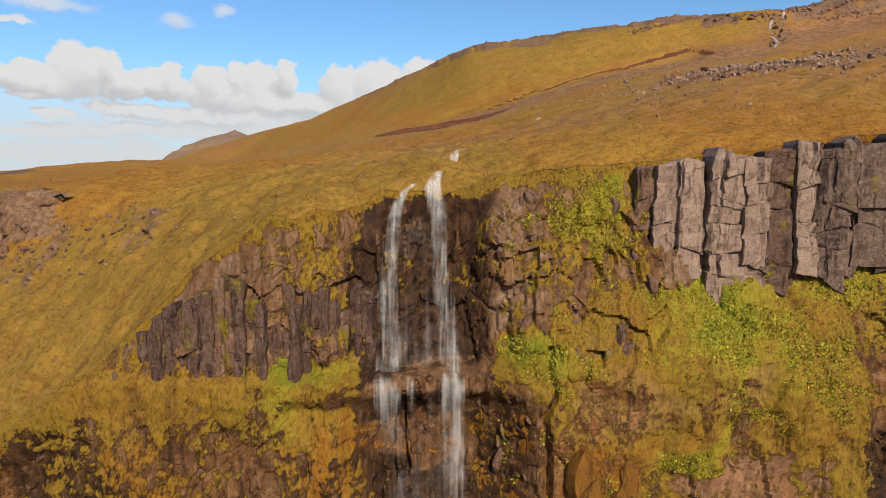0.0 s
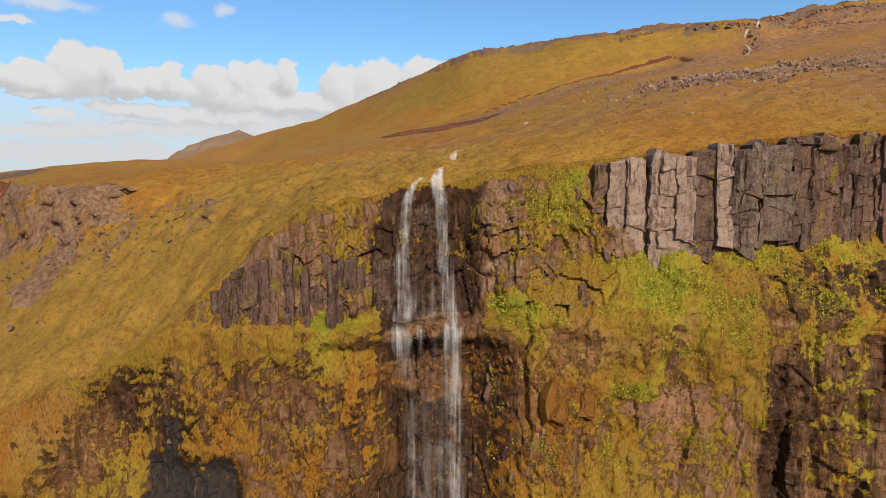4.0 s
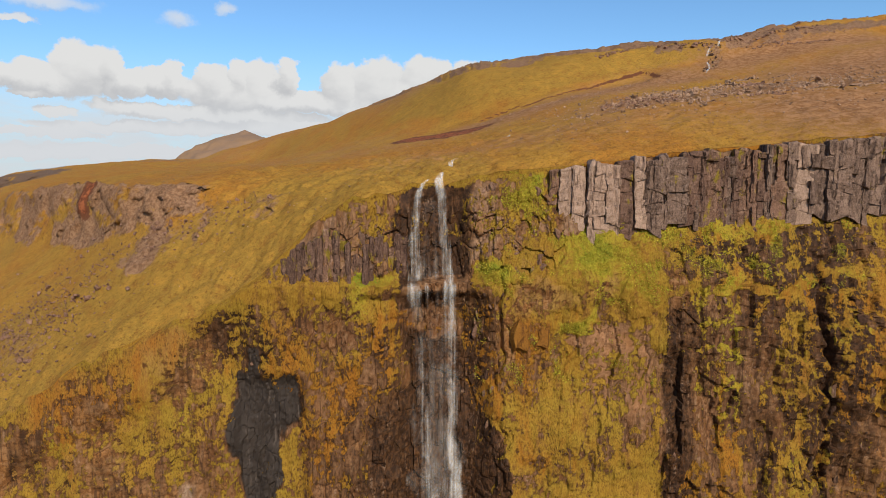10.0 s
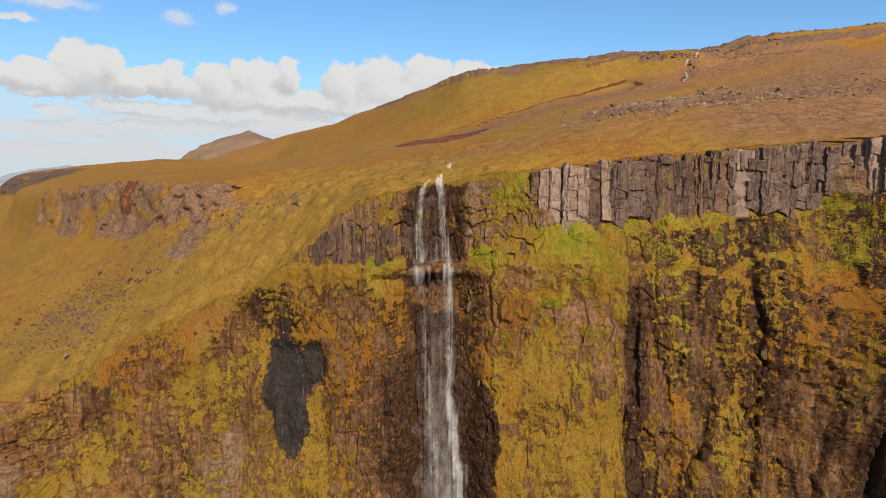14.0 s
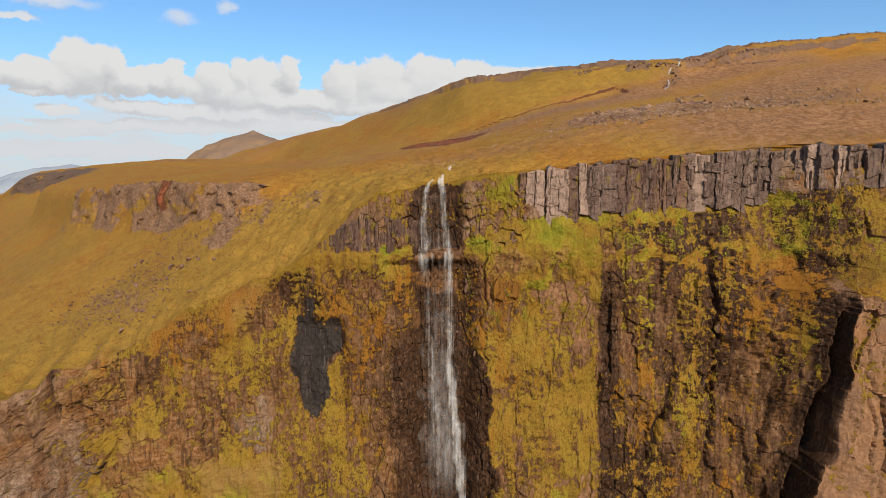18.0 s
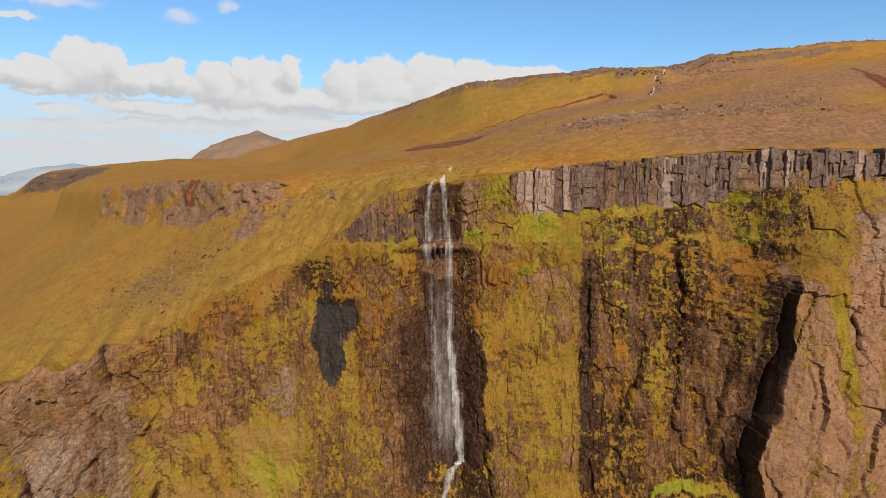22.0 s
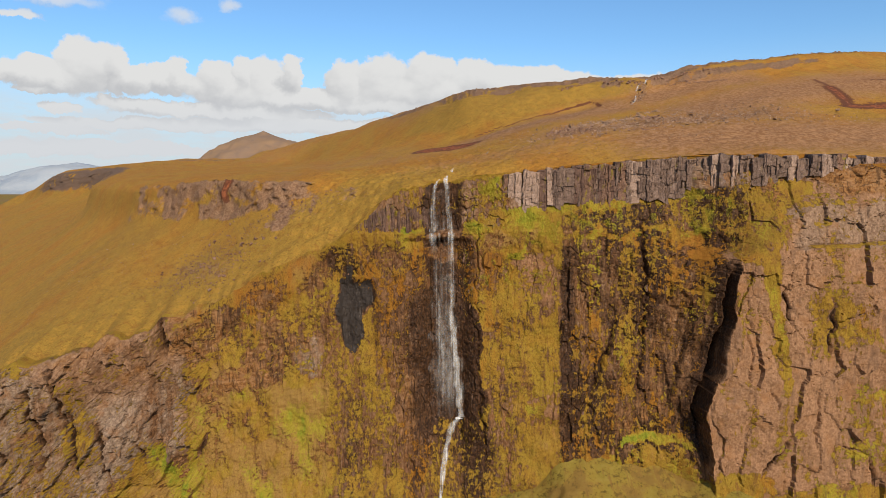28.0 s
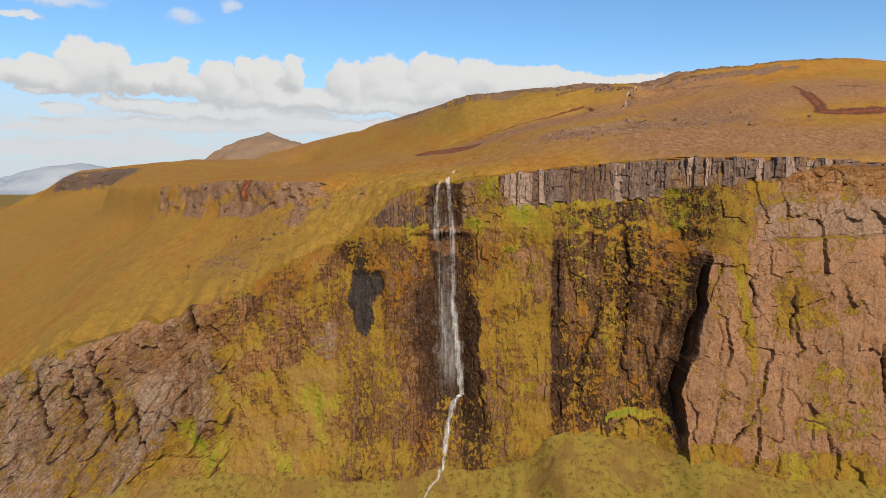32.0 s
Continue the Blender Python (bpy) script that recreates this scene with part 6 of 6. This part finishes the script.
ribbon("lower_veil", ((-1.3, 40.2, 62.5, 6.0, 0.34), (-1.2, 39.2, 50, 6.0, 0.50), (-0.8, 38.5, 38, 7.4, 0.62), (-0.2, 37.8, 25, 8.6, 0.66), (0.6, 37.4, 17.5, 8.0, 0.36)), waterfall, MAT_VEIL, "pale mist veil of falling spray", 0.10, 30, free=True)
ribbon("foot_cascade", ((3.0, 37.0, 18.2, 1.2, 1.10), (1.4, 36.6, 16.2, 2.0, 1.02), (0.2, 36.2, 13.0, 1.9, 1.00), (-0.6, 35.9, 8.0, 2.0, 1.00), (-1.2, 35.5, 3.5, 1.6, 1.08), (-1.6, 34.8, 0.2, 1.0, 1.10), (-1.8, 34.4, -1.6, 0.9, 1.10)), waterfall, MAT_WATER, "white cascade at the foot", 0.25, seed=15, free=True)


def foam(x, y, z, w, parent, seed):
    r = random.Random(seed)
    bm = bmesh.new()
    for _ in range(150):
        c = Vector((x + r.gauss(0, w * 0.35), y + r.gauss(0, 0.18), z + abs(r.gauss(0, 0.16))))
        bmesh.ops.create_icosphere(bm, subdivisions=1, radius=r.uniform(0.02, 0.075), matrix=Matrix.Translation(c))
    return part("foam", bm, MAT_FOAM, parent, "white splashing foam", True)


MAT_FOAM, _g, _b = material("foam")
_b.inputs["Roughness"].default_value = 0.6
_g.put(_b.inputs["Base Color"], _g.mix(_g.noise(place(_g), 4.0, 4), (0.70, 0.72, 0.74), (0.92, 0.92, 0.92)))
foam(2.6, 37.0, 17.6, 0.9, waterfall, 5)
foam(-1.4, 34.6, -0.3, 1.2, waterfall, 6)


def bed(pts, key, lift=0.10):
    """Lays a water path on the land: x, y, width, amount."""
    return [(x, y, on_grid(key, x, y) + lift, w, a) for x, y, w, a in pts]


brook = tagged(new("brook"), "small white brook tumbling to the lip of the falls", "brook")
ribbon("cascade", ((2.0, 51.5, 79.0, 0.5, 0.75), (1.3, 50.0, 78.75, 0.5, 0.95), (0.9, 48.6, 78.3, 0.7, 1.5), (0.7, 47.6, 77.5, 0.7, 1.45), (0.2, 46.4, 77.0, 0.6, 0.95), (-0.2, 45.1, 77.0, 0.8, 1.2)), brook, MAT_WATER, "", 0.3, dense=0.2)
upper = tagged(new("upper_waterfall"), "small far waterfall dropping through the skyline crag", "waterfall")
ribbon("upper_drop", bed(((81.9, 151.6, 0.6, 1.50), (81.1, 150.2, 0.7, 1.55), (80.2, 148.7, 0.6, 1.40)), "hill", 0.4), upper, MAT_WATER, "", 0.5)
ribbon("middle_drop", bed(((78.0, 149.0, 0.5, 1.40), (77.2, 148.2, 0.7, 1.55), (76.2, 146.8, 0.6, 1.40)), "hill", 0.4), upper, MAT_WATER, "", 0.5)
ribbon("lower_drop", bed(((75.0, 143.4, 0.5, 1.50), (74.4, 141.0, 0.6, 1.55), (73.2, 138.0, 0.6, 1.50), (70.6, 133.6, 0.5, 1.40)), "hill", 0.4), upper, MAT_WATER, "", 0.5)
rill = tagged(new("rill"), "short white rill crossing the heath of the plateau", "brook")
ribbon("rill_water", bed(((12.0, 76.5, 0.3, 1.5), (11.3, 75.0, 0.45, 1.6), (10.7, 74.0, 0.4, 1.5), (9.6, 72.6, 0.3, 1.4)), "hill", 0.15), rill, MAT_WATER, "", 0.4)
stream = tagged(new("stream"), "narrow white stream running from the foot of the falls", "stream")
ribbon("stream_water", bed(((-1.4, 34.8, 1.0, 1.35), (-2.4, 33.2, 0.9, 1.20), (-2.9, 31.0, 0.7, 1.15), (-4.8, 28.6, 0.8, 1.20), (-6.2, 26.5, 0.7, 1.15), (-8.2, 23.0, 0.8, 1.15), (-10.0, 17.0, 0.8, 1.10)), "ground", 0.35), stream, MAT_WATER, "", 0.3)

# ---------------------------------------------------------------- leaves, moss tufts and grass


def strewn(name, key, weight, count, size, rise, mat, label, category, seed, wide=0.5, jitter=0.25, blades=1):
    """Many small leaves or blades standing on a grid's surface, where weight (rows, columns) says."""
    r = np.random.RandomState(seed)
    P = GRID[key][0]
    A = P[1:, 1:] - P[:-1, :-1]
    B = P[1:, :-1] - P[:-1, 1:]
    N = np.cross(A, B)
    area = np.linalg.norm(N, axis=-1) / 2
    N = N / np.maximum(2 * area[..., None], 1e-9)
    N *= np.where(N[..., 2:] + (-N[..., 1:2]) < 0, -1, 1)
    p = (area * np.clip(weight[1:, 1:], 0, None)).ravel()
    pick = r.choice(p.size, count, p=p / p.sum())
    i, j = np.unravel_index(pick, area.shape)
    u, v = r.rand(count, 1), r.rand(count, 1)
    C = (P[i, j] * (1 - u) + P[i + 1, j] * u) * (1 - v) + (P[i, j + 1] * (1 - u) + P[i + 1, j + 1] * u) * v
    nor = N[i, j]
    verts, faces = [], []
    for b in range(blades):
        s = size * (0.5 + r.rand(count, 1) ** 1.5)
        d = nor * 0.5 + np.array([0, 0, rise]) + r.normal(0, 0.35, (count, 3))
        d /= np.linalg.norm(d, axis=1, keepdims=True)
        side = np.cross(d, nor + r.normal(0, 0.35, (count, 3)))
        side /= np.maximum(np.linalg.norm(side, axis=1, keepdims=True), 1e-6)
        c = C + r.normal(0, jitter * size, (count, 3)) * (1 if b else 0)
        verts.append(np.stack([c - side * s * wide * 0.25 - d * s * 0.15, c + side * s * wide * 0.25 - d * s * 0.15, c + d * s * 0.55 + side * s * wide * 0.5, c + d * s], 1))
    V = np.concatenate(verts).reshape(-1, 3)
    q = np.arange(len(V)).reshape(-1, 4)
    me = bpy.data.meshes.new(name)
    me.vertices.add(len(V))
    me.vertices.foreach_set("co", V.reshape(-1).astype(np.float32))
    me.loops.add(q.size)
    me.loops.foreach_set("vertex_index", q.reshape(-1).astype(np.int32))
    me.polygons.add(len(q))
    me.polygons.foreach_set("loop_start", np.arange(0, q.size, 4, dtype=np.int32))
    me.update(calc_edges=True)
    me.materials.append(mat)
    return tagged(new(name, me), label, category, "", "stuff")


def make_leaf(name, c0, c1, c2, size):
    m, g, bsdf = material(name)
    rnd = g.n.new("ShaderNodeNewGeometry").outputs["Random Per Island"]
    n = g.noise(place(g), size, 4, 0.6)
    t = g.mix(rnd, c0, c1)
    g.put(bsdf.inputs["Base Color"], g.mix(g.step(n, 0.45, 0.65), t, c2))
    bsdf.inputs["Roughness"].default_value = 0.75
    return m


MAT_GRASS = make_leaf("dry grass blades", (0.205, 0.100, 0.020), (0.340, 0.180, 0.034), (0.265, 0.138, 0.025), 0.25)
MAT_LEAF = make_leaf("yellow green leaves", (0.175, 0.180, 0.018), (0.430, 0.370, 0.036), (0.270, 0.215, 0.026), 0.5)
MAT_MOSS = make_leaf("moss and sedge tufts", (0.195, 0.104, 0.015), (0.300, 0.175, 0.024), (0.230, 0.118, 0.017), 0.4)

_P = GRID["hill"][0]
_w = (_P[..., 1] - _P[:1, :, 1] < 14) * (np.abs(_P[..., 0] + 10) < 90) * (1 - soft(GRID["hill"][1], 0.3, 0.6)) / np.maximum(20, np.hypot(_P[..., 0], _P[..., 1])) ** 2 * soft(rough(_P[..., 0], _P[..., 1], _P[..., 2] * 0, 2.4, 2, 0.5, 5), -0.5, 0.4)
strewn("grass", "hill", _w, 12000, 0.13, 0.4, MAT_GRASS, "long dry golden grass tufts covering the slope", "grass", 2, 0.45, 0.5, 2)
_P, _m, _g2 = GRID["cliff"]
_n = rough(_P[..., 0], _P[..., 2], _P[..., 1] * 0, 1.6, 3, 0.6, 15)
_w = soft(_g2 + 0.55 * _n, 0.45, 0.85) * (_P[..., 0] > 4) * (_P[..., 0] < 66) * (_P[..., 2] > 50 + 12.5 * (_P[..., 0] > 26.5))
strewn("ledge_plants", "cliff", _w, 30000, 0.15, 0.35, MAT_LEAF, "bright yellow-green leafy plants growing on the cliff ledges", "plants", 3, 0.9, 0.4, 1)
_w = soft(_m + 0.35 * _n, 0.62, 0.90) * (np.abs(_P[..., 0]) < 34) * soft(_P[..., 2], 48, 56)
strewn("moss", "cliff", _w, 30000, 0.11, 0.25, MAT_MOSS, "ochre moss and sedge tufts clinging to the cliff", "moss", 4, 0.8, 0.4, 1)
